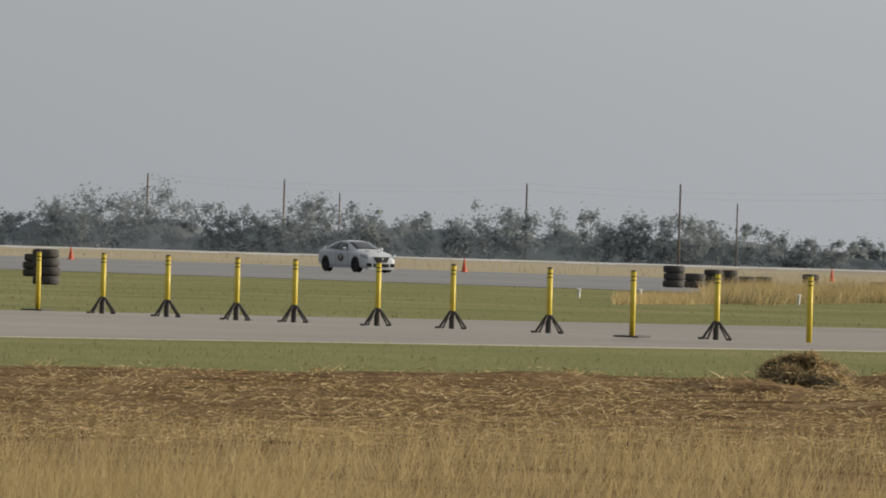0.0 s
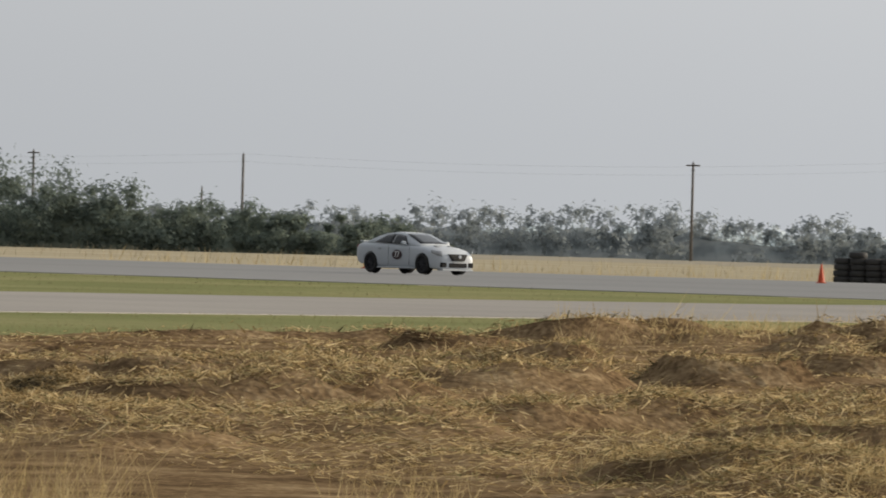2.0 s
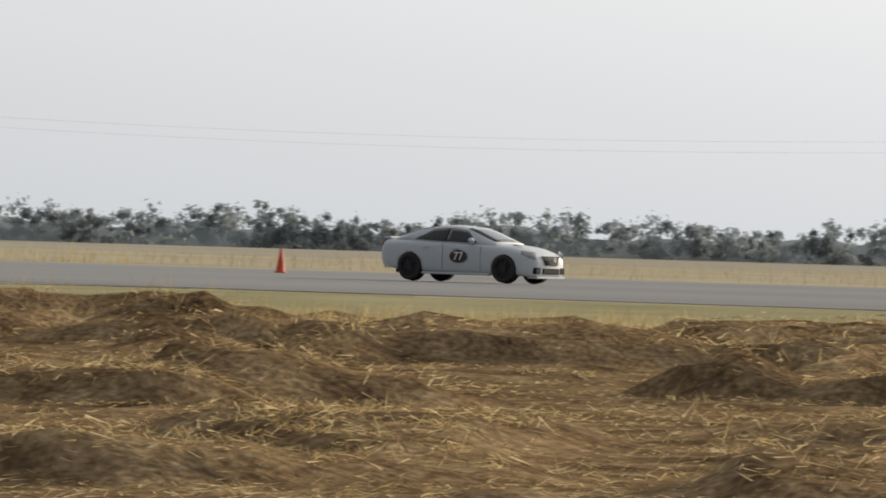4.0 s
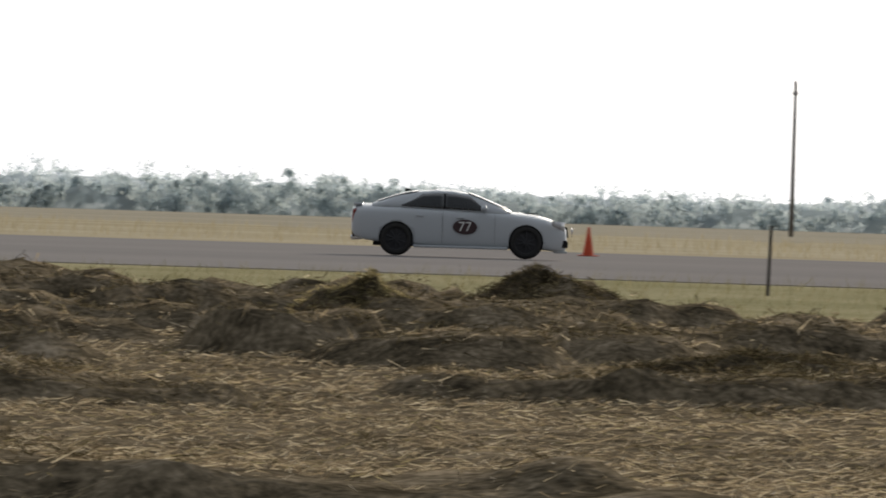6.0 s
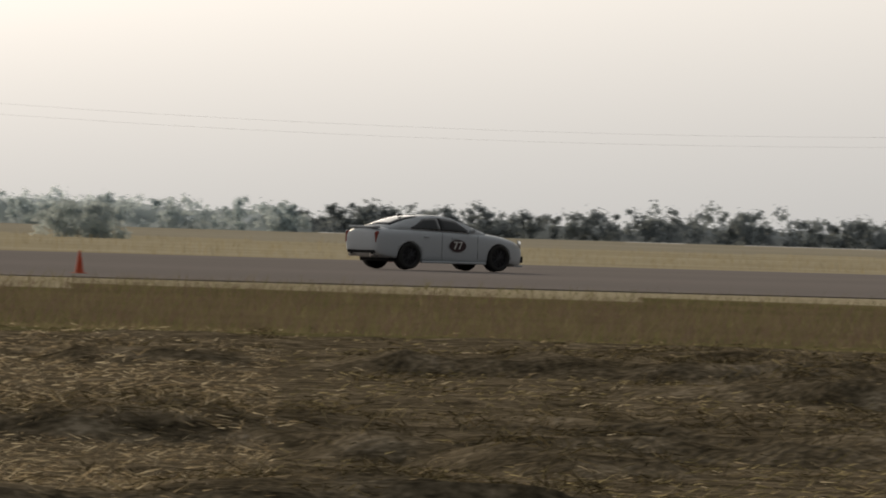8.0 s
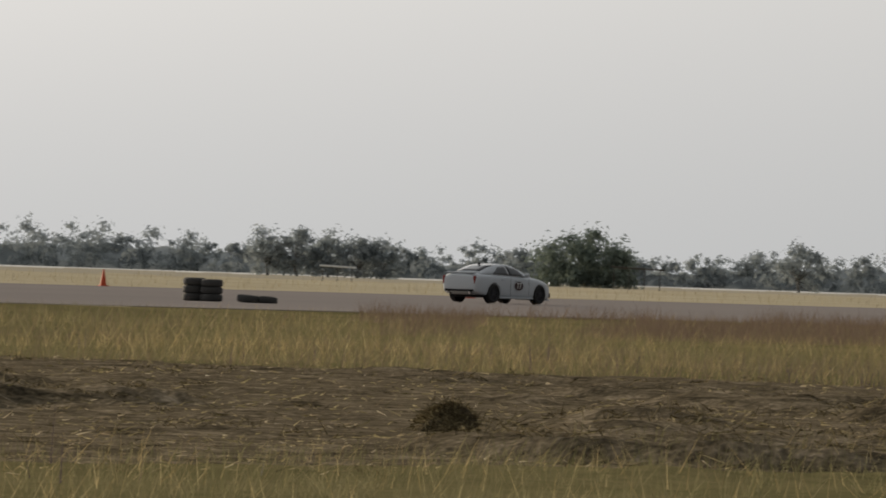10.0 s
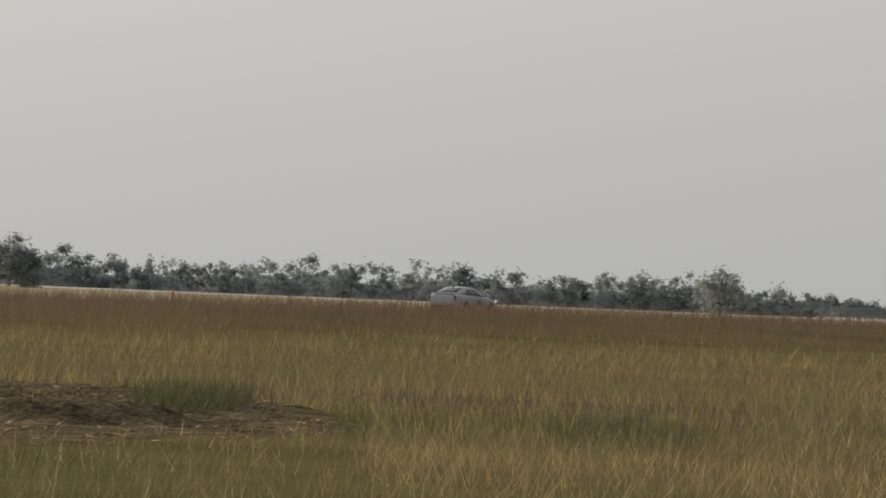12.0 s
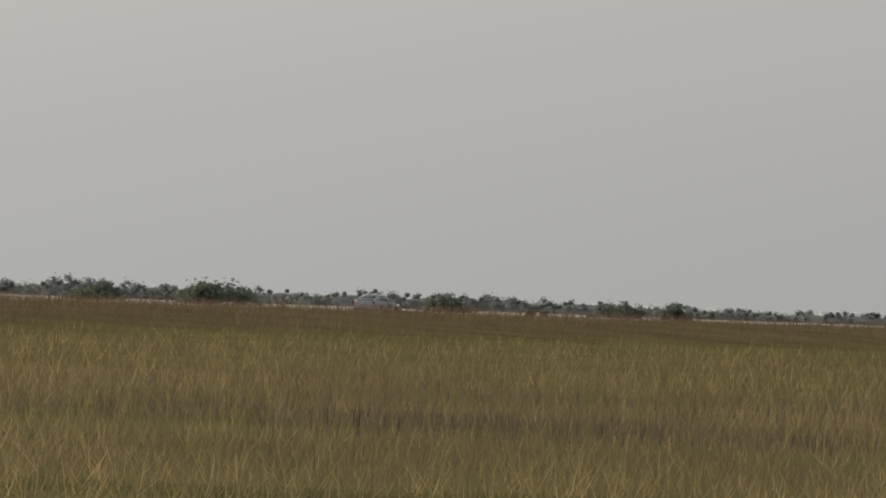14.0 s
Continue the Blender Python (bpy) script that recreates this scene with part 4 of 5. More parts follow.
grass_patch("dry_tall_grass", 140000, 45, 76, 58, 300, 0.12, 0.32, 0.0026, M["blade_dry"], "pale dry seed stalks among tall grass", 63, lambda x, y, d, h: tall_place(x, y, d, h) & (mottle(x, y) > 0.42 + 0.25 * step(h, 60, 66) * step(90 - d, 0, 12)) & (lattice(x / 0.9, y / 1.8, 50) > 0.3), 0.45)
grass_patch("reddish_grass", 330000, 49, 76, 140, 620, 0.3, 0.5, 0.0035, M["blade_red"], "reddish brown seeding grass along the runway edge", 64, lambda x, y, d, h: (y > 98) & (y < 138) & (h > 50 + 8 * lattice(d / 30, h, 3)))
grass_patch("brown_grass", 110000, 48, 76, 58, 260, 0.12, 0.28, 0.003, M["blade_red"], "patches of brown and purplish seeding grass", 73, lambda x, y, d, h: tall_place(x, y, d, h) & (mottle(x + 31, y + 17) > 0.5), 0.45)
grass_patch("weeds", 30000, 55, 76, 62, 125, 0.14, 0.32, 0.006, M["weed"], "dark purplish weed stalks standing in the grass", 65, lambda x, y, d, h: (d > 74 + 8 * lattice(h, d / 9, 5)) & tall_place(x, y, d, h) & (lattice(x / 5, y / 6, 4) > 0.52), 0.14)
grass_patch("green_clumps", 30000, 57, 70, 48, 100, 0.12, 0.3, 0.005, M["blade_deep"], "dense dark green grass clumps in the dry field", 78, lambda x, y, d, h: (lattice(x / 2.4, y / 5, 57) > 0.68) & ((d < hay_start(h)) | (h > 63.2)), 0.4)


def tussock(h0, d0, wide, deep):
    """A ragged oval round a heading and a distance."""
    def inside(x, y, d, h):
        return ((h - h0) / wide) ** 2 + ((d - d0) / deep) ** 2 < 1.5 * lattice(x / 0.5, y / 1.1, 27)
    return inside


# dark blades stand in for the shaded fronts of thick green grass
grass_patch("green_tussock", 9000, 61.6, 62.9, 80, 100, 0.12, 0.34, 0.005, M["blade_deep"], "dense green tussock at the edge of the hay, darkened as shade", 88, tussock(62.25, 88, 0.45, 6), 0.5)
grass_patch("green_tussock", 9000, 64.4, 66.0, 68, 90, 0.08, 0.22, 0.005, M["blade_deep"], "dense green tussock in the dry grass, darkened as shade", 89, tussock(65.2, 77, 0.6, 7), 0.5)
grass_patch("weeds", 900, 46, 66, 40, 130, 0.2, 0.4, 0.010, M["weed"], "scattered dark weed stalks standing in grass", 75, lambda x, y, d, h: ((d < hay_start(h) + 2) | (d > hay_reach(h) - 4)) & (lattice(x / 9, y / 12, 4) > 0.5), 0.12)
grass_patch("verge_grass", 50000, -50, -13, 100, 142, 0.14, 0.36, 0.005, M["blade_dry"], "golden standing grass at the outer edge of the hay", 76, lambda x, y, d, h: (d > hay_reach(h) - 12) & (y < 137) & (d < hay_reach(h) + 12))
grass_patch("verge_grass", 60000, -14, 48, 95, 165, 0.08, 0.28, 0.005, M["blade_green"], "short olive verge grass between hay and runway", 66, lambda x, y, d, h: (d > hay_reach(h) - 5) & (y < 137))
grass_patch("far_tufts", 26000, -66, -34, 260, 640, 0.35, 0.85, 0.005, M["blade_dry"], "golden grass clumps along the far runway edge", 77, lambda x, y, d, h: (y > 233) & (y < 250) & (lattice(x / 5, y / 6, 53) > 0.48), 0.3)
grass_patch("golden_bank", 9000, -46.9, -45.5, 322, 345, 0.3, 0.75, 0.005, M["blade_dry"], "golden bank of tall grass at the far runway edge", 79, lambda x, y, d, h: lattice(x / 3, y / 3, 58) > 0.3, 0.3)
grass_patch("verge_brown_grass", 60000, 6, 48, 96, 150, 0.12, 0.34, 0.005, M["blade_red"], "grey-brown seeding grass behind the hay", 80, lambda x, y, d, h: (d > hay_reach(h) - 3) & (y < 127 + 5 * lattice(x / 4, y / 4, 59)), 0.5)
grass_patch("far_grass", 70000, -66, 76, 240, 900, 0.25, 0.5, 0.006, M["blade_pale"], "dry yellow field grass beyond the runway", 67, lambda x, y, d, h: (y > 233) & (y < 420), 0.15)
grass_patch("mown_grass", 60000, -67, -40, 88, 300, 0.03, 0.08, 0.006, M["blade_green"], "short mown green grass beside the taxiway", 68, lambda x, y, d, h: (y < 137) & ((x < road_sides(y)[0] - 0.5) | ((x > road_sides(y)[1] + 0.5) & (d > hay_reach(h) - 6))))
def island(x, y, d, h):
    """The outline of the grass island between taxiway and runway."""
    front = 214 + (h + 59.6) * 14 + 8 * (lattice(h * 3, d / 9, 8) - 0.5)
    return (d > front) & (d < 236 + (h + 59.6) * 24) & (lattice(h * 5, d / 5, 9) > 0.12)


grass_patch("grass_island", 60000, -59.1, -56.35, 210, 330, 0.36, 0.66, 0.004, M["blade_dry"], "raised island of tall golden grass", 69, island, 0.55)
grass_patch("grass_island", 20000, -59.0, -56.35, 210, 260, 0.25, 0.5, 0.006, M["blade_green"], "greener lower grass of the golden island", 70, island, 0.25)
grass_patch("grass_island", 9000, -59.7, -59.0, 205, 240, 0.12, 0.3, 0.006, M["blade_dry"], "thin low end of the golden grass island", 72, island, 0.25)


# ---- the car ----
# x, under edge, shoulder height, middle height, half width
STATIONS = [(-2.48, 0.52, 0.88, 0.98, 0.68), (-2.42, 0.40, 0.96, 1.07, 0.77), (-2.25, 0.33, 1.0, 1.115, 0.85), (-1.95, 0.28, 1.01, 1.125, 0.90), (-1.38, 0.24, 1.01, 1.12, 0.925), (-0.8, 0.21, 1.03, 1.12, 0.92), (0.0, 0.20, 1.00, 1.06, 0.915), (0.7, 0.20, 0.97, 1.03, 0.91), (1.1, 0.20, 0.95, 1.03, 0.915), (1.50, 0.22, 0.90, 1.00, 0.92), (1.9, 0.19, 0.83, 0.93, 0.90), (2.2, 0.16, 0.76, 0.84, 0.83), (2.40, 0.16, 0.70, 0.76, 0.74), (2.49, 0.20, 0.60, 0.66, 0.64)]


def half_section(s):
    x, low, sh, mid, w = s
    return [(x, 0, mid), (x, 0.45 * w, mid - 0.012), (x, 0.78 * w, sh + (mid - sh) * 0.45), (x, 0.93 * w, sh - 0.02), (x, 0.985 * w, sh - 0.12), (x, w, low + (sh - low) * 0.55), (x, 0.985 * w, low + 0.14), (x, 0.94 * w, low + 0.03), (x, 0.86 * w, low), (x, 0, low)]


def loft(bm, sections):
    rings = []
    for half in sections:
        ring = list(half) + [(p[0], -p[1], p[2]) for p in half[-2:0:-1]]
        rings.append([bm.verts.new(p) for p in ring])
    n = len(rings[0])
    for a, b in zip(rings, rings[1:]):
        for i in range(n):
            bm.faces.new((a[i], a[(i + 1) % n], b[(i + 1) % n], b[i]))
    bm.faces.new(rings[0])
    bm.faces.new(rings[-1][::-1])
    bmesh.ops.recalc_face_normals(bm, faces=bm.faces)


# cabin: x, roof height, rail height, rail half width, foot half width, foot height
CABIN = [(-1.95, 1.13, 1.11, 0.62, 0.70, 1.06), (-1.70, 1.21, 1.18, 0.60, 0.74, 1.08), (-1.35, 1.335, 1.29, 0.58, 0.77, 1.05), (-0.95, 1.42, 1.37, 0.575, 0.80, 1.03), (-0.5, 1.465, 1.415, 0.575, 0.81, 1.01), (-0.1, 1.455, 1.405, 0.575, 0.815, 1.0), (0.22, 1.405, 1.36, 0.58, 0.815, 0.99), (0.55, 1.285, 1.245, 0.62, 0.81, 0.98), (0.85, 1.16, 1.13, 0.66, 0.80, 0.97), (1.14, 1.045, 1.03, 0.68, 0.76, 0.96)]


def cabin_at(x):
    return [float(np.interp(x, [c[0] for c in CABIN], [c[i] for c in CABIN])) for i in range(1, 6)]


def cabin_section(x):
    roof, rail, wr, wf, zf = cabin_at(x)
    return [(x, 0, roof), (x, 0.55 * wr, roof - 0.012), (x, 0.88 * wr, (roof + 2 * rail) / 3), (x, wr, rail - 0.02), (x, (wr + wf) / 2 + 0.01, (rail + zf) / 2), (x, wf, zf - 0.05), (x, 0, zf - 0.06)]


def patch(name, grid, root, mat, label="", lift=(0, 0, 0)):
    """A curved pane from rows of points, with a little thickness."""
    bm = bmesh.new()
    rows = [[bm.verts.new(Vector(p) + Vector(lift)) for p in r] for r in grid]
    for a, b in zip(rows, rows[1:]):
        for i in range(len(a) - 1):
            bm.faces.new((a[i], a[i + 1], b[i + 1], b[i]))
    bmesh.ops.recalc_face_normals(bm, faces=bm.faces)
    ob = part(name, bm, mat, root, label)
    sol = ob.modifiers.new("thickness", "SOLIDIFY")
    sol.thickness, sol.offset = 0.008, 0
    return smooth(ob)


def side_point(x, s, side):
    roof, rail, wr, wf, zf = cabin_at(x)
    top, foot = rail - 0.02, zf + 0.03
    k = wr + (wf - wr) * s + 0.012 * math.sin(math.pi * s)
    return (x, side * (k + 0.006), top + (foot - top) * s)


def cut_arches(ob):
    """Opens the wheel arches in the body."""
    bm = bmesh.new()
    for x in (-1.38, 1.50):
        for side in (-1, 1):
            bmesh.ops.create_cone(bm, cap_ends=True, segments=28, radius1=0.385, radius2=0.385, depth=0.42, matrix=Matrix.Translation((x, side * 0.86, 0.35)) @ pose(0, 0, 0, 90, 0, 0))
    me = bpy.data.meshes.new("cutter")
    bm.to_mesh(me)
    bm.free()
    cutter = new("cutter", me)
    cutter.matrix_basis = ob.parent.matrix_basis.copy()
    mod = ob.modifiers.new("arches", "BOOLEAN")
    mod.object, mod.solver = cutter, "EXACT"
    bpy.context.view_layer.update()
    cut = bpy.data.meshes.new_from_object(ob.evaluated_get(bpy.context.evaluated_depsgraph_get()))
    ob.modifiers.clear()
    ob.data = cut
    bpy.data.objects.remove(cutter)


def number_mesh(text, size):
    cu = bpy.data.curves.new("number", "FONT")
    cu.body, cu.size, cu.align_x, cu.align_y, cu.extrude = text, size, "CENTER", "CENTER", 0.002
    ob = new("number", cu)
    bpy.context.view_layer.update()
    me = bpy.data.meshes.new_from_object(ob.evaluated_get(bpy.context.evaluated_depsgraph_get()))
    bpy.data.objects.remove(ob)
    return me


def wheel(root, x, side):
    """A tyre on a dark ten-spoke rim with a brake disc."""
    hub = new("wheel")
    hub.parent = root
    hub.matrix_basis = pose(x, side * 0.80, 0.35)
    bm = bmesh.new()
    prof = [(0.245, -0.10), (0.255, -0.125), (0.30, -0.135), (0.335, -0.125), (0.35, -0.10), (0.353, 0.0), (0.35, 0.10), (0.335, 0.125), (0.30, 0.135), (0.255, 0.125), (0.245, 0.10)]
    rings = [[bm.verts.new((r * math.cos(a), y, r * math.sin(a))) for r, y in prof] for a in [2 * math.pi * i / 32 for i in range(32)]]
    for i in range(32):
        a, b = rings[i], rings[(i + 1) % 32]
        for j in range(len(prof)):
            bm.faces.new((a[j], a[(j + 1) % len(prof)], b[(j + 1) % len(prof)], b[j]))
    bmesh.ops.recalc_face_normals(bm, faces=bm.faces)
    smooth(part("tyre", bm, M["rubber"], hub))
    bm = bmesh.new()
    y = side * 0.085
    for i in range(10):
        a = 2 * math.pi * i / 10
        tube(bm, (0.04 * math.cos(a), y + side * 0.01, 0.04 * math.sin(a)), (0.24 * math.cos(a + 0.1), y, 0.24 * math.sin(a + 0.1)), 0.022, 0.015, 5)
    bmesh.ops.create_cone(bm, cap_ends=True, segments=16, radius1=0.06, radius2=0.06, depth=0.03, matrix=Matrix.Translation((0, y, 0)) @ pose(0, 0, 0, 90, 0, 0))
    for i in range(28):
        a, b = 2 * math.pi * i / 28, 2 * math.pi * (i + 1) / 28
        tube(bm, (0.243 * math.cos(a), y, 0.243 * math.sin(a)), (0.243 * math.cos(b), y, 0.243 * math.sin(b)), 0.012, 0.012, 5)
    bmesh.ops.create_cone(bm, cap_ends=True, segments=24, radius1=0.24, radius2=0.24, depth=0.02, matrix=Matrix.Translation((0, y - side * 0.05, 0)) @ pose(0, 0, 0, 90, 0, 0))
    part("rim", bm, M["rim"], hub)
    bm = bmesh.new()
    bmesh.ops.create_cone(bm, cap_ends=True, segments=24, radius1=0.19, radius2=0.19, depth=0.03, matrix=pose(0, 0, 0, 90, 0, 0))
    part("brake_disc", bm, M["frame_steel"], hub)
    return hub


def build_car():
    root = thing("car", "white sports sedan with dark windows racing along the runway", "car", pose(0, RUNWAY_LINE, 0.2))
    bm = bmesh.new()
    loft(bm, [half_section(s) for s in STATIONS])
    body = part("body", bm, M["white_paint"], root)
    sub = body.modifiers.new("round", "SUBSURF")
    sub.levels = sub.render_levels = 2
    bpy.context.view_layer.update()
    me = bpy.data.meshes.new_from_object(body.evaluated_get(bpy.context.evaluated_depsgraph_get()))
    body.modifiers.clear()
    body.data = me
    cut_arches(body)
    smooth(body)
    bm = bmesh.new()
    for x in (-1.38, 1.50):
        for side in (-1, 1):
            bmesh.ops.create_cone(bm, cap_ends=True, segments=24, radius1=0.384, radius2=0.384, depth=0.03, matrix=Matrix.Translation((x, side * 0.675, 0.36)) @ pose(0, 0, 0, 90, 0, 0))
    box(bm, -1.9, -0.74, 0.19, 2.0, 0.74, 0.30)
    part("underbody", bm, M["plastic"], root, "black wheel housings and underbody")
    bm = bmesh.new()
    loft(bm, [cabin_section(c[0]) for c in CABIN])
    cabin = smooth(part("roof", bm, M["white_paint"], root))
    xs = [0.20, 0.36, 0.55, 0.75, 0.95, 1.08]
    glass = lambda x, k: (x, k * cabin_at(x)[2] * 0.9, cabin_at(x)[0] - 0.03 * abs(k) ** 2.5)
    patch("windshield", [[glass(x, k) for k in (-1, -0.6, 0, 0.6, 1)] for x in xs], root, M["glass"], "dark raked windshield", (0.004, 0, 0.012))
    patch("rear_window", [[glass(x, k) for k in (-0.95, -0.5, 0, 0.5, 0.95)] for x in (-0.92, -1.15, -1.4, -1.65, -1.8)], root, M["glass"], "dark sloping rear window", (-0.004, 0, 0.012))
    for side in (-1, 1):
        for a, b, c, d in ((-0.305, 0.60, 0.02, 1.0), (-0.335, -1.28, 0.0, 1.0)):
            cols = [a + (b - a) * i / 8 for i in range(9)]
            grid = []
            for x in cols:
                end = (x - a) / (b - a)
                top = 0.03 + (0.8 * max(0, end - 0.66) / 0.34 if b > 0 else 0.85 * max(0, end - 0.5) / 0.5)
                grid.append([side_point(x, top + (0.98 - top) * j / 4, side) for j in range(5)])
            if b > 0:
                patch("pillar", [[side_point(x, 0.03 + 0.238 * j, side) for j in range(5)] for x in (-0.345, -0.32, -0.295)], root, M["plastic"], "black window pillar")
            patch("side_window", grid, root, M["glass"], "dark tinted side window")
        bm = bmesh.new()
        bmesh.ops.create_uvsphere(bm, u_segments=12, v_segments=8, radius=0.1, matrix=Matrix.Translation((0.56, side * 0.98, 1.07)) @ Matrix.Diagonal((0.8, 1.15, 0.72, 1)))
        tube(bm, (0.54, side * 0.82, 1.01), (0.56, side * 0.93, 1.04), 0.03, 0.025, 6)
        smooth(part("door_mirror", bm, M["white_paint"], root))
        for x, y, z0, z1 in ((-0.36, 0.917, 0.26, 0.98), (0.80, 0.905, 0.30, 0.94)):
            bm = bmesh.new()
            box(bm, x, side * y - 0.004, z0, x + 0.004, side * y + 0.003, z1)
            part("door_seam", bm, M["plastic"], root)
        for x, y, z in ((-0.95, 0.93, 0.86), (-0.05, 0.925, 0.84)):
            bm = bmesh.new()
            box(bm, x, side * y - 0.02, z, x + 0.18, side * y + 0.02, z + 0.03, 0.008)
            part("door_handle", bm, M["white_paint"], root)
        bm = bmesh.new()
        box(bm, -1.0, side * 0.86 - 0.06, 0.17, 1.1, side * 0.86 + 0.055, 0.23, 0.02)
        part("side_skirt", bm, M["white_paint"], root)
        grid = [[(2.30 - 0.33 * i, side * (0.60 + 0.265 * i), 0.60 + 0.13 * i + 0.20 * j - 0.09 * i * j) for j in (0, 0.5, 1)] for i in (0, 0.33, 0.66, 1)]
        patch("headlight", [[(p[0] + 0.115, p[1] + side * 0.075, p[2] + 0.01) for p in r] for r in grid], root, M["lamp_clear"], "tall clear headlight")
        bm = bmesh.new()
        box(bm, -2.45, side * 0.70 - 0.04, 0.66, -2.33, side * 0.70 + 0.085, 0.99, 0.03)
        part("tail_light", bm, M["lamp_red"], root, "tall red tail light")
        bm = bmesh.new()
        box(bm, 2.30, side * 0.60 - 0.13, 0.25, 2.485, side * 0.60 + 0.11, 0.42, 0.02)
        part("fog_inlet", bm, M["plastic"], root, "black lower air inlet")
        bm = bmesh.new()
        tube(bm, (-2.48, side * 0.5, 0.35), (-2.2, side * 0.5, 0.36), 0.055, 0.055, 10)
        part("exhaust_tip", bm, M["chrome"], root)
    bm = bmesh.new()
    vs = [bm.verts.new(p) for p in ((2.485, -0.42, 0.71), (2.485, 0.42, 0.71), (2.525, 0.28, 0.48), (2.525, -0.28, 0.48), (2.36, -0.40, 0.72), (2.36, 0.40, 0.72), (2.38, 0.28, 0.47), (2.38, -0.28, 0.47))]
    for q in ((0, 1, 2, 3), (4, 7, 6, 5), (0, 4, 5, 1), (1, 5, 6, 2), (2, 6, 7, 3), (3, 7, 4, 0)):
        bm.faces.new([vs[i] for i in q])
    grille = part("grille", bm, M["plastic"], root, "black mesh grille")
    bm = bmesh.new()
    for k in range(4):
        z = 0.51 + 0.05 * k
        box(bm, 2.50, -0.27 - 0.025 * k, z, 2.535 - 0.008 * k, 0.27 + 0.025 * k, z + 0.012)
    part("grille_bar", bm, M["frame_steel"], grille, "thin grey grille bars")
    bm = bmesh.new()
    bmesh.ops.create_cone(bm, cap_ends=True, segments=16, radius1=0.075, radius2=0.06, depth=0.03, matrix=Matrix.Translation((2.525, 0, 0.62)) @ pose(0, 0, 0, 0, 90, 0))
    part("badge", bm, M["chrome"], grille, "small bright badge")
    bm = bmesh.new()
    box(bm, 2.40, -0.40, 0.25, 2.515, 0.40, 0.40, 0.02)
    part("lower_grille", bm, M["plastic"], root)
    bm = bmesh.new()
    box(bm, 2.15, -0.70, 0.13, 2.50, 0.70, 0.18, 0.015)
    part("front_lip", bm, M["white_paint"], root)
    bm = bmesh.new()
    box(bm, -2.43, -0.62, 1.075, -2.2, 0.62, 1.125, 0.015)
    part("spoiler", bm, M["white_paint"], root)
    bm = bmesh.new()
    box(bm, -2.455, -0.28, 0.74, -2.42, 0.28, 0.88, 0.01)
    part("plate_recess", bm, M["plastic"], root)
    bm = bmesh.new()
    box(bm, -2.45, -0.66, 0.40, -2.30, 0.66, 0.50, 0.02)
    part("rear_diffuser", bm, M["plastic"], root)
    bm = bmesh.new()
    vs = [bm.verts.new(p) for p in ((-1.22, 0.02, 1.40), (-1.02, 0.02, 1.43), (-1.20, 0.0, 1.48), (-1.22, -0.02, 1.40), (-1.02, -0.02, 1.43))]
    for q in ((0, 1, 2), (3, 2, 4), (0, 2, 3), (1, 4, 2), (0, 3, 4, 1)):
        bm.faces.new([vs[i] for i in q])
    part("antenna_fin", bm, M["plastic"], root)
    for y in (-0.3, 0.3):
        bm = bmesh.new()
        box(bm, 1.45, y - 0.05, 0.985, 1.75, y + 0.05, 1.0, 0.006)
        part("hood_vent", bm, M["plastic"], root)
    for side in (-1, 1):
        bm = bmesh.new()
        bmesh.ops.create_circle(bm, cap_ends=True, segments=32, radius=1.0, matrix=pose(0.14, side * 0.934, 0.65, 90, 0, 0) @ Matrix.Diagonal((0.27, 0.165, 1, 1)))
        disc = part("number_roundel", bm, M["roundel"], root, "dark oval race number sticker")
        sol = disc.modifiers.new("thickness", "SOLIDIFY")
        sol.thickness, sol.offset = 0.004, 0
        me = number_mesh("77", 0.30)
        me.materials.append(M["digit"])
        digits = new("digits", me)
        digits.parent = disc
        digits.matrix_basis = pose(0.14, side * 0.94, 0.65, 90, 0, 0 if side < 0 else 180)
        digits["label"] = "white number 77"
    # short overhangs before and behind the wheels
    for ob in root.children:
        for v in ob.data.vertices:
            past_rear, past_front = min(0.0, v.co.x + 1.8), max(0.0, v.co.x - 1.9)
            v.co.x -= past_rear * 0.14 + past_front * 0.13
    return root, [wheel(root, x, s) for x in (-1.38, 1.50) for s in (-1, 1)]


car, wheels = build_car()


# ---- posts, cones, tyres and signs ----
def bollard(x, y, kind, lean):
    z = plot(x, y).z + 0.05
    root = thing("barrier_post", "scuffed yellow pipe post on a black splayed steel foot" if kind else "scuffed yellow pipe post set at the road edge", "post", pose(x, y, z, lean, lean * 0.6, 28), "yellow posts across the taxiway")
    bm = bmesh.new()
    tube(bm, (0, 0, 0.0), (0, 0, 0.98), 0.042, 0.042, 12)
    smooth(part("pipe", bm, M["yellow"], root))
    bm = bmesh.new()
    tube(bm, (0, 0, 0.98), (0, 0, 1.0), 0.046, 0.03, 12)
    part("cap", bm, M["black_steel"], root)
    for h in (0.90, 0.84):
        bm = bmesh.new()
        tube(bm, (0, 0, h), (0, 0, h + 0.015), 0.0435, 0.0435, 12)
        part("band", bm, M["black_steel"], root)
    if kind == 2:
        bm = bmesh.new()
        for s in (-1, 1):
            tube(bm, (s * 0.05, 0, 0.26), (s * 0.24, 0.02, 0.02), 0.02, 0.02, 6)
            box(bm, s * 0.24 - 0.05, -0.04, 0.0, s * 0.24 + 0.05, 0.04, 0.03)
        tube(bm, (0, 0.05, 0.26), (0, 0.30, 0.02), 0.02, 0.02, 6)
        tube(bm, (0, -0.05, 0.26), (0, -0.24, 0.02), 0.02, 0.02, 6)
        tube(bm, (0, 0, 0.0), (0, 0, 0.28), 0.05, 0.05, 10)
        part("foot", bm, M["black_steel"], root)
    elif kind == 1:
        bm = bmesh.new()
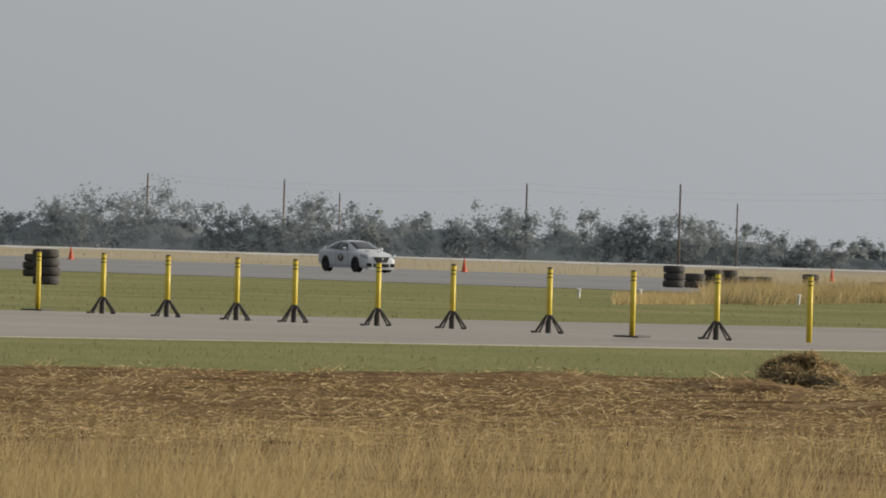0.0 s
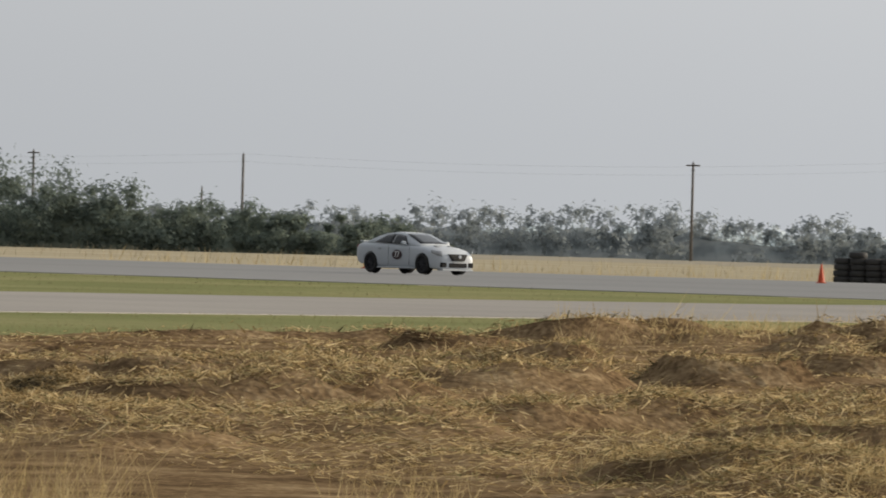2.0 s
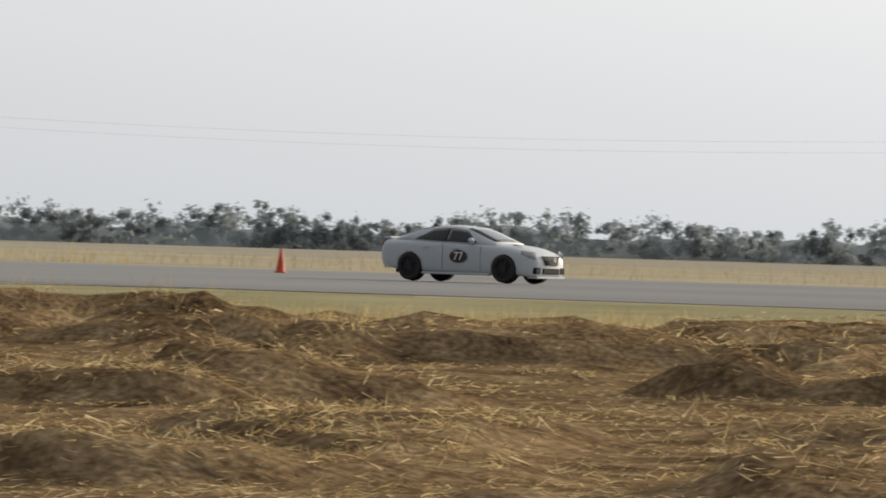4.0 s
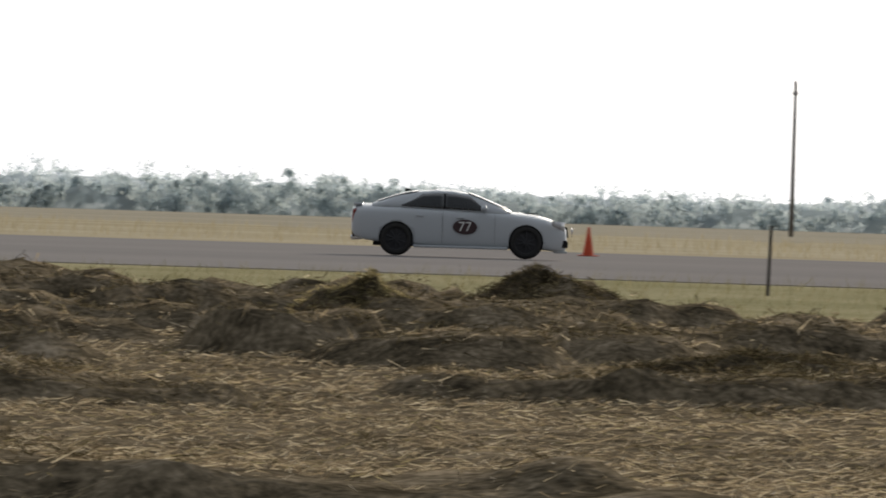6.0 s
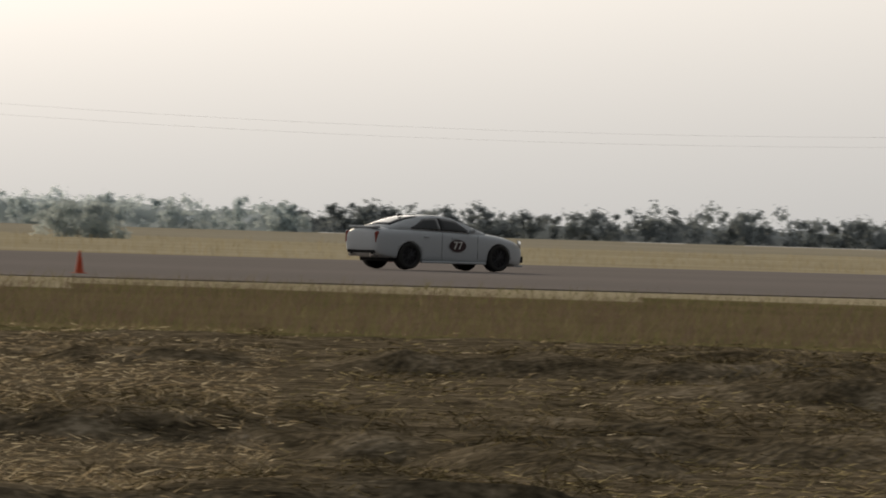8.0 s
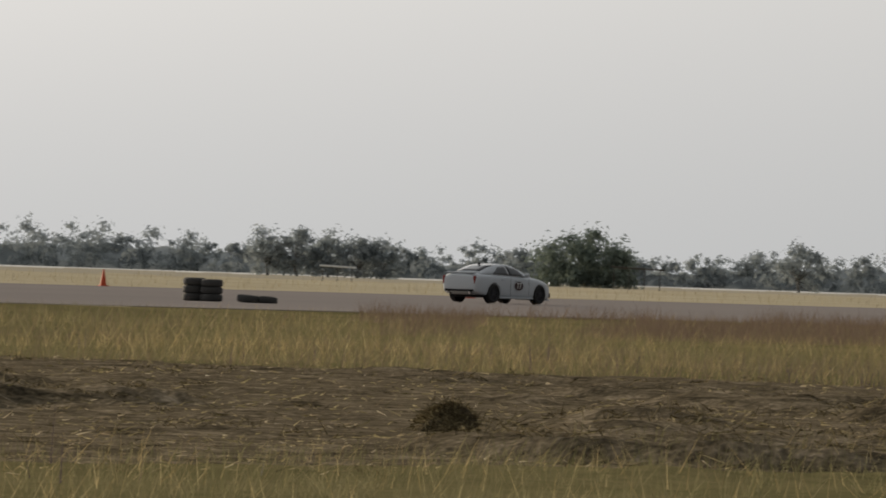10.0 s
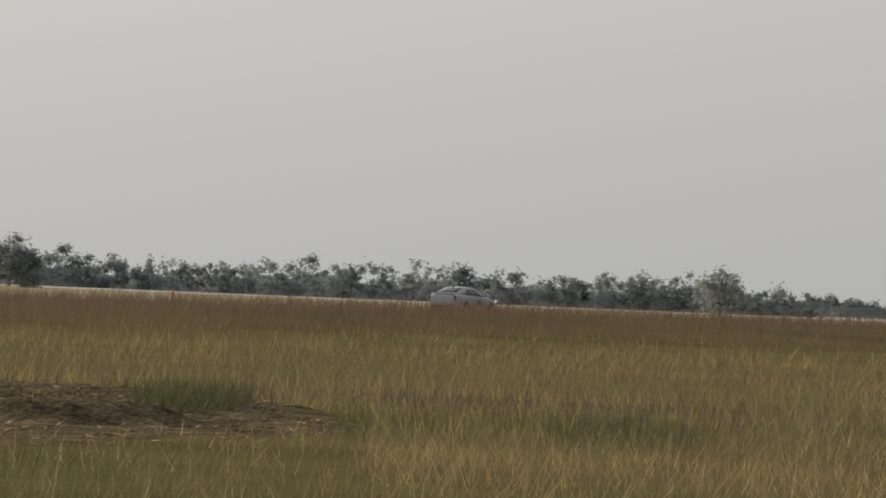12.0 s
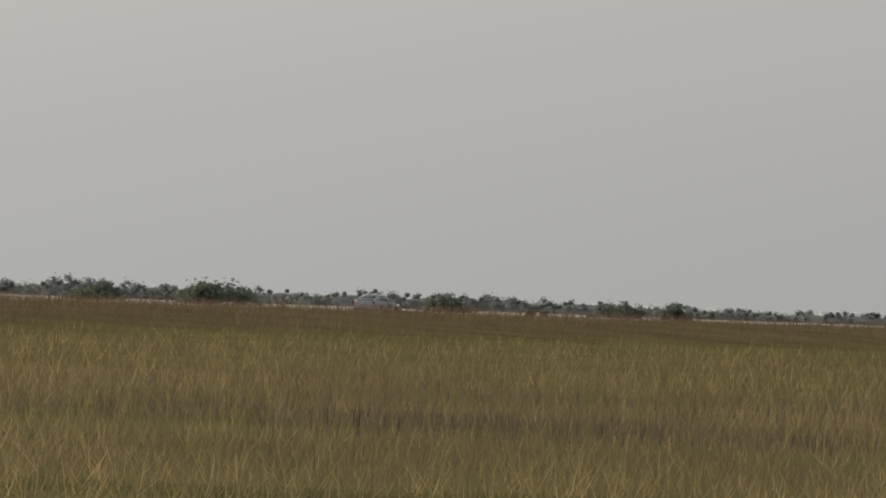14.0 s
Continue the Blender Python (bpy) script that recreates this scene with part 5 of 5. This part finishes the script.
        box(bm, -0.22, -0.18, 0.0, 0.22, 0.18, 0.025, 0.006)
        part("base_plate", bm, M["black_steel"], root)
    return root


ROW = [(-127.3, 63.2, 1), (-124.3, 62.9, 2), (-121.4, 62.6, 2), (-118.8, 62.5, 2), (-117.6, 62.9, 2), (-115.6, 63.3, 2), (-114.1, 63.8, 2), (-111.1, 63.8, 2), (-108.6, 63.8, 1), (-107.5, 64.6, 2), (-106.5, 65.6, 0)]
for i, (x, y, kind) in enumerate(ROW):
    bollard(x, y, kind, (0.6, -0.5, 1.2, 1.0, 0.2, -0.8, 0.3, 0.7, 1.4, 1.6, 1.5)[i])


def build_cone():
    root = thing("traffic_cone", "faded orange rubber traffic cone on the runway edge", "traffic cone", group="cones along the runway")
    bm = bmesh.new()
    bmesh.ops.create_cone(bm, cap_ends=False, segments=16, radius1=0.145, radius2=0.03, depth=0.69, matrix=Matrix.Translation((0, 0, 0.375)))
    tube(bm, (0, 0, 0.715), (0, 0, 0.73), 0.032, 0.024, 12)
    smooth(part("body", bm, M["cone"], root))
    bm = bmesh.new()
    box(bm, -0.19, -0.19, 0.0, 0.19, 0.19, 0.035, 0.012)
    part("base", bm, M["cone"], root)
    return root


cone = build_cone()
CONES = [(-435, 218), (-403, 226), (-402, 249), (-292, 234), (-254, 227), (-236, 243), (-197, 234), (-155, 238), (-117, 240), (-78, 245), (-39.2, 256), (3.9, 253), (49.9, 248), (91.4, 241), (118, 226), (160, 240), (205, 240), (255, 240), (318, 259), (329, 245), (361, 240), (405, 252), (455, 255), (495, 262)]
FIRST = True
for x, y in CONES:
    m = Matrix.Translation(plot(x, y)) @ pose(0, 0, 0, 0, 0, (x * 37) % 90)
    if FIRST:
        cone.matrix_basis, FIRST = m, False
    else:
        copy_thing(cone, m)
small = copy_thing(cone, Matrix.Translation(plot(96.2, 156.3)))
small.scale = (0.66, 0.66, 0.66)
tagged(small, "small faded orange cone at the near runway edge")
lone = copy_thing(cone, Matrix.Translation(plot(-328.2, 236)))
tagged(lone, "orange cone standing behind the wooden frame")


def tyre_mesh(radius=0.36, width=0.23):
    bm = bmesh.new()
    prof = [(0.58, -0.5), (0.72, -0.52), (0.92, -0.46), (1.0, -0.3), (1.0, 0.3), (0.92, 0.46), (0.72, 0.52), (0.58, 0.5)]
    n = 20
    rings = [[bm.verts.new((radius * r * math.cos(a), radius * r * math.sin(a), width * z)) for r, z in prof] for a in [2 * math.pi * i / n for i in range(n)]]
    for i in range(n):
        a, b = rings[i], rings[(i + 1) % n]
        for j in range(len(prof)):
            bm.faces.new((a[j], b[j], b[(j + 1) % len(prof)], a[(j + 1) % len(prof)]))
    bmesh.ops.recalc_face_normals(bm, faces=bm.faces)
    me = bpy.data.meshes.new("tyre")
    bm.to_mesh(me)
    bm.free()
    me.materials.append(M["old_tyre"])
    for p in me.polygons:
        p.use_smooth = True
    return me


TYRE = tyre_mesh()


def tyre_at(x, y, z, tilt=0.0, turn=0.0, label="worn black tyre stacked beside the runway", size=1.0):
    ob = new("tyre", TYRE)
    ob.matrix_basis = pose(x, y, z, tilt, 0, turn) @ Matrix.Scale(size, 4)
    return tagged(ob, label, "tyre", "barrier tyres")


def tyre_stack(x, y, count, seed, size=1.0):
    rng = np.random.RandomState(seed)
    p = plot(x, y)
    for i in range(count):
        tyre_at(p.x + rng.uniform(-0.03, 0.03), p.y + rng.uniform(-0.03, 0.03), p.z + 0.12 * size + 0.24 * i * size, 0, rng.uniform(0, 360), size=size)


for x, y, c, s in ((-240, 119, 3, 1.0), (-204, 101.5, 4, 1.0), (-281.5, 167.2, 3, 1.15), (-283, 169, 2, 1.15), (-283.4, 170.1, 3, 1.0), (-286, 172.4, 3, 1.0), (-289, 175, 2, 1.0), (-291, 177, 2, 1.0), (-280, 172.5, 3, 0.9), (-277.5, 174, 2, 0.9), (-274, 175, 3, 0.9), (-271, 176, 2, 0.9), (-252, 168, 3, 1.0)):
    tyre_stack(x, y, c, int(-x), s)
for i, c in enumerate((4, 5, 4, 4, 6, 5)):
    tyre_stack(-268.3 + 0.1 * i + 0.62 * i * 0.7, 241 + 0.62 * i * 0.7, c, 300 + i, 1.05)
    tyre_stack(-268.7 + 0.534 * i, 241.7 + 0.434 * i, max(c - 1, 3), 320 + i, 1.05)
for x, y, c, s in ((-166.1, 202.5, 2, 1.1), (-165.9, 205.2, 3, 1.0), (-165.2, 204.5, 3, 1.0), (-164.2, 205.6, 3, 1.05), (-163.2, 206.2, 3, 1.0), (219.9, 175.2, 3, 1.0), (219.95, 174.5, 3, 0.95), (553.0, 198.4, 2, 1.1), (553.6, 197.6, 2, 1.1), (554.2, 196.6, 2, 1.1), (708, 239.5, 3, 1.0), (708.5, 238.3, 3, 1.0)):
    tyre_stack(x, y, c, int(abs(x) * 10), s)
p = plot(220.3, 173.2)
tyre_at(p.x, p.y, p.z + 0.12, 4, 30, "worn black tyre lying flat by a stack")
tyre_at(p.x + 0.35, p.y - 0.45, p.z + 0.10, 5, 80, "worn black tyre lying flat by a stack", 0.9)


def stake(x, y, h, mat, label, r=0.035, lean=0.0):
    p = plot(x, y)
    bm = bmesh.new()
    tube(bm, (0, 0, -0.1), (0, 0, h), r, r * 0.9, 8)
    box(bm, -r * 1.05, -r * 1.05, h - 0.02, r * 1.05, r * 1.05, h + 0.01)
    ob = bm_object("marker_stake", bm, mat)
    ob.matrix_basis = Matrix.Translation(p) @ pose(0, 0, 0, 0, lean, 0)
    return tagged(ob, label, "stake")


for x, y in ((-166.0, 203.6), (-164.8, 204.4)):
    stake(x, y, 1.0, M["white_post"], "white painted stake between tyre stacks", 0.06)
stake(4.7, 127.8, 1.05, M["black_steel"], "dark thin steel stake leaning in the verge", 0.028, 1.5)
for x, y, h in ((-200.5, 118.0, 0.3), (-196.2, 119.0, 0.3), (-194.6, 119.5, 0.28), (-203.0, 117.5, 0.26)):
    stake(x, y, h, M["white_post"], "short white marker peg beside the grass island", 0.045, 8)


def wooden_frame(x, y):
    """Two lumber posts with rails and a brace, black sheeting behind, tyres on its feet."""
    p = plot(x, y)
    root = thing("wooden_barricade", "upright weathered lumber frame with a diagonal brace and black backing", "barricade", Matrix.Translation(p) @ pose(0, 0, 0, 0, 0, 54))
    w, h = 1.06, 1.42
    for s in (-1, 1):
        bm = bmesh.new()
        box(bm, s * w / 2 - 0.06, -0.05, -0.02, s * w / 2 + 0.06, 0.05, h, 0.008)
        part("post", bm, M["lumber"], root)
    for z in (0.40, h - 0.12):
        bm = bmesh.new()
        box(bm, -w / 2 + 0.06, -0.04, z, w / 2 - 0.06, 0.04, z + 0.12, 0.008)
        part("rail", bm, M["lumber"], root)
    bm = bmesh.new()
    a, b = Vector((-w / 2 + 0.04, -0.08, 0.05)), Vector((w / 2 - 0.04, -0.08, h - 0.06))
    d = b - a
    m = Matrix.Translation((a + b) / 2) @ pose(0, 0, 0, 0, -math.degrees(math.atan2(d.z, d.x)), 0)
    box(bm, -d.length / 2, -0.025, -0.055, d.length / 2, 0.025, 0.055, 0.006, m)
    part("brace", bm, M["lumber"], root)
    for x0, x1 in ((-0.40, -0.12), (0.04, 0.36)):
        bm = bmesh.new()
        box(bm, x0, 0.06, 0.52, x1, 0.075, h - 0.16)
        part("backing", bm, M["board"], root, "torn black sheeting")
    for s in (-1, 1):
        bm = bmesh.new()
        box(bm, s * w / 2 - 0.06, -0.5, -0.02, s * w / 2 + 0.06, 0.5, 0.06, 0.008, pose(0, 0.0, 0.0) @ Matrix.Translation((s * 0.13, 0, 0)))
        part("skid", bm, M["lumber"], root)
    for i, (dx, dy) in enumerate(((-1.05, -0.3), (-0.75, 0.5), (-0.15, -0.5), (0.3, -0.5), (0.95, -0.25), (1.1, 0.35))):
        c, s = math.cos(radians(54)), math.sin(radians(54))
        tyre_at(p.x + dx * c - dy * s, p.y + dx * s + dy * c, p.z + 0.085, 0, 50 * i, "worn black tyre weighing down the wooden frame", 0.75)
    return root


wooden_frame(-237.5, 172)


def display_board(x, y):
    """A dark four-digit board hung on two splayed trestles."""
    p = plot(x, y)
    root = thing("timing_board", "dark four-digit timing board on splayed steel trestle legs", "sign", pose(p.x, p.y, 0.05, 0, 0, 5))
    w, z0, z1 = 3.02, 1.16, 2.18
    tilt = pose(0, 0, 0, -7, 0, 0)
    bm = bmesh.new()
    box(bm, -w / 2, -0.06, z0, w / 2, 0.08, z1, 0.015, tilt)
    cabinet = part("cabinet", bm, M["board"], root)
    for i in range(4):
        cx = -w / 2 + w * (i + 0.5) / 4
        digit = new("digit")
        digit.parent = root
        digit["label"] = "unlit seven-bar digit"
        bars = [(cx - 0.2, z0 + dz, cx + 0.2, z0 + dz + 0.06) for dz in (0.14, 0.50, 0.86)]
        bars += [(cx + dx, z0 + dz, cx + dx + 0.06, z0 + dz + 0.3) for dx in (-0.26, 0.2) for dz in (0.2, 0.56)]
        for x0, a0, x1, a1 in bars:
            bm = bmesh.new()
            box(bm, x0, -0.075, a0, x1, -0.062, a1, 0.0, tilt)
            part("segment", bm, M["segment"], digit)
    for z in (z0 - 0.03, z1):
        bm = bmesh.new()
        box(bm, -w / 2 - 0.03, -0.09, z, w / 2 + 0.03, 0.1, z + 0.03, 0.006, tilt)
        part("edge_rail", bm, M["frame_steel"], root)
    bm = bmesh.new()
    bmesh.ops.create_uvsphere(bm, u_segments=8, v_segments=6, radius=0.018, matrix=tilt @ Matrix.Translation((0.55, -0.09, z0 + 0.04)))
    part("indicator", bm, M["led"], root, "small glowing red indicator")
    for s in (-1, 1):
        for front in (-1, 1):
            bm = bmesh.new()
            foot = (s * (w / 2 + (0.55 if front < 0 else -0.55)) + 0.1, front * 0.85 + 0.2, -0.05)
            top = (s * (w / 2 + 0.04), front * 0.06 + 0.15, z1 + 0.05) if front < 0 else (s * (w / 2 - 0.25), 0.12, z0)
            tube(bm, foot, top, 0.034, 0.03, 8)
            tube(bm, foot, Vector(foot) + (Vector(top) - Vector(foot)) * 0.12, 0.05, 0.05, 8)
            part("leg", bm, M["frame_steel"], root)
        bm = bmesh.new()
        box(bm, s * (w / 2 + 0.12) - 0.25, -0.15, z0 - 0.1, s * (w / 2 + 0.12) + 0.2, 0.35, z0 - 0.04, 0.01)
        part("bracket", bm, M["frame_steel"], root)
    bm = bmesh.new()
    tube(bm, (1.12, 0.15, z1), (1.12, 0.15, z1 + 0.78), 0.014, 0.01, 6)
    part("antenna", bm, M["white_metal"], root, "thin pale whip antenna")
    bm = bmesh.new()
    box(bm, 1.1, 0.05, z1 + 0.03, 1.45, 0.3, z1 + 0.08, 0.02)
    part("lamp_housing", bm, M["plastic"], root)
    bm = bmesh.new()
    box(bm, 1.18, 0.0, z0 - 0.04, 1.42, 0.3, z0 + 0.18, 0.03)
    part("control_box", bm, M["plastic"], root)
    for i, (a, b, sag) in enumerate((((0.75, 0, z0), (1.2, 0.1, z0 - 0.02), 0.2), ((1.2, 0.1, z0 - 0.05), (1.6, 0.1, z0 - 0.05), 0.16), ((-0.2, 0, z0), (0.1, 0, z0), 0.05), ((0.5, 0, z0), (0.42, 0, z0 - 0.3), 0.0))):
        bm = bmesh.new()
        pts = [Vector(a).lerp(Vector(b), k / 8) - Vector((0, 0, sag * 4 * (k / 8) * (1 - k / 8))) for k in range(9)]
        for q, r in zip(pts, pts[1:]):
            tube(bm, q, r, 0.012, 0.012, 5)
        part("cable", bm, M["plastic"], root, "loose hanging black cable")
    return root


display_board(-11.0, 127.0)


def shelter(head, dist, width, depth, height, mat, label, posts):
    a = radians(head)
    root = thing("field_shelter", label, "shed", pose(dist * math.sin(a), dist * math.cos(a), 0.05, 0, 0, -head))
    bm = bmesh.new()
    box(bm, -width / 2, -depth / 2, height - 0.14, width / 2, depth / 2, height, 0.03, pose(0, 0, 0, 0, 2.0, 0))
    part("roof", bm, mat, root)
    for i in range(posts):
        for s in (-1, 1):
            bm = bmesh.new()
            x = -width / 2 + 0.3 + (width - 0.6) * i / (posts - 1)
            box(bm, x - 0.03, s * (depth / 2 - 0.2) - 0.03, -0.1, x + 0.03, s * (depth / 2 - 0.2) + 0.03, height - 0.2)
            part("post", bm, M["shed"], root)
    return root


shelter(52.42, 640, 2.8, 2.0, 1.35, M["white_metal"], "low white metal roofed shelter out in the field", 3)
shelter(54.45, 700, 4.4, 3.0, 2.0, M["shed"], "low dark open shed before the wood", 4)


# ---- movement ----
def motions():
    walk(car, [(t, pose(x, RUNWAY_LINE, float(runway_rise(x)) + 0.05)) for t, x in CAR_RUN])
    for i, w in enumerate(wheels):
        home = w.matrix_basis.translation.copy()
        walk(w, [(k * 0.25, Matrix.Translation(home) @ pose(0, 0, 0, 0, (k * 70) % 360, 0)) for k in range(57)])


motions()
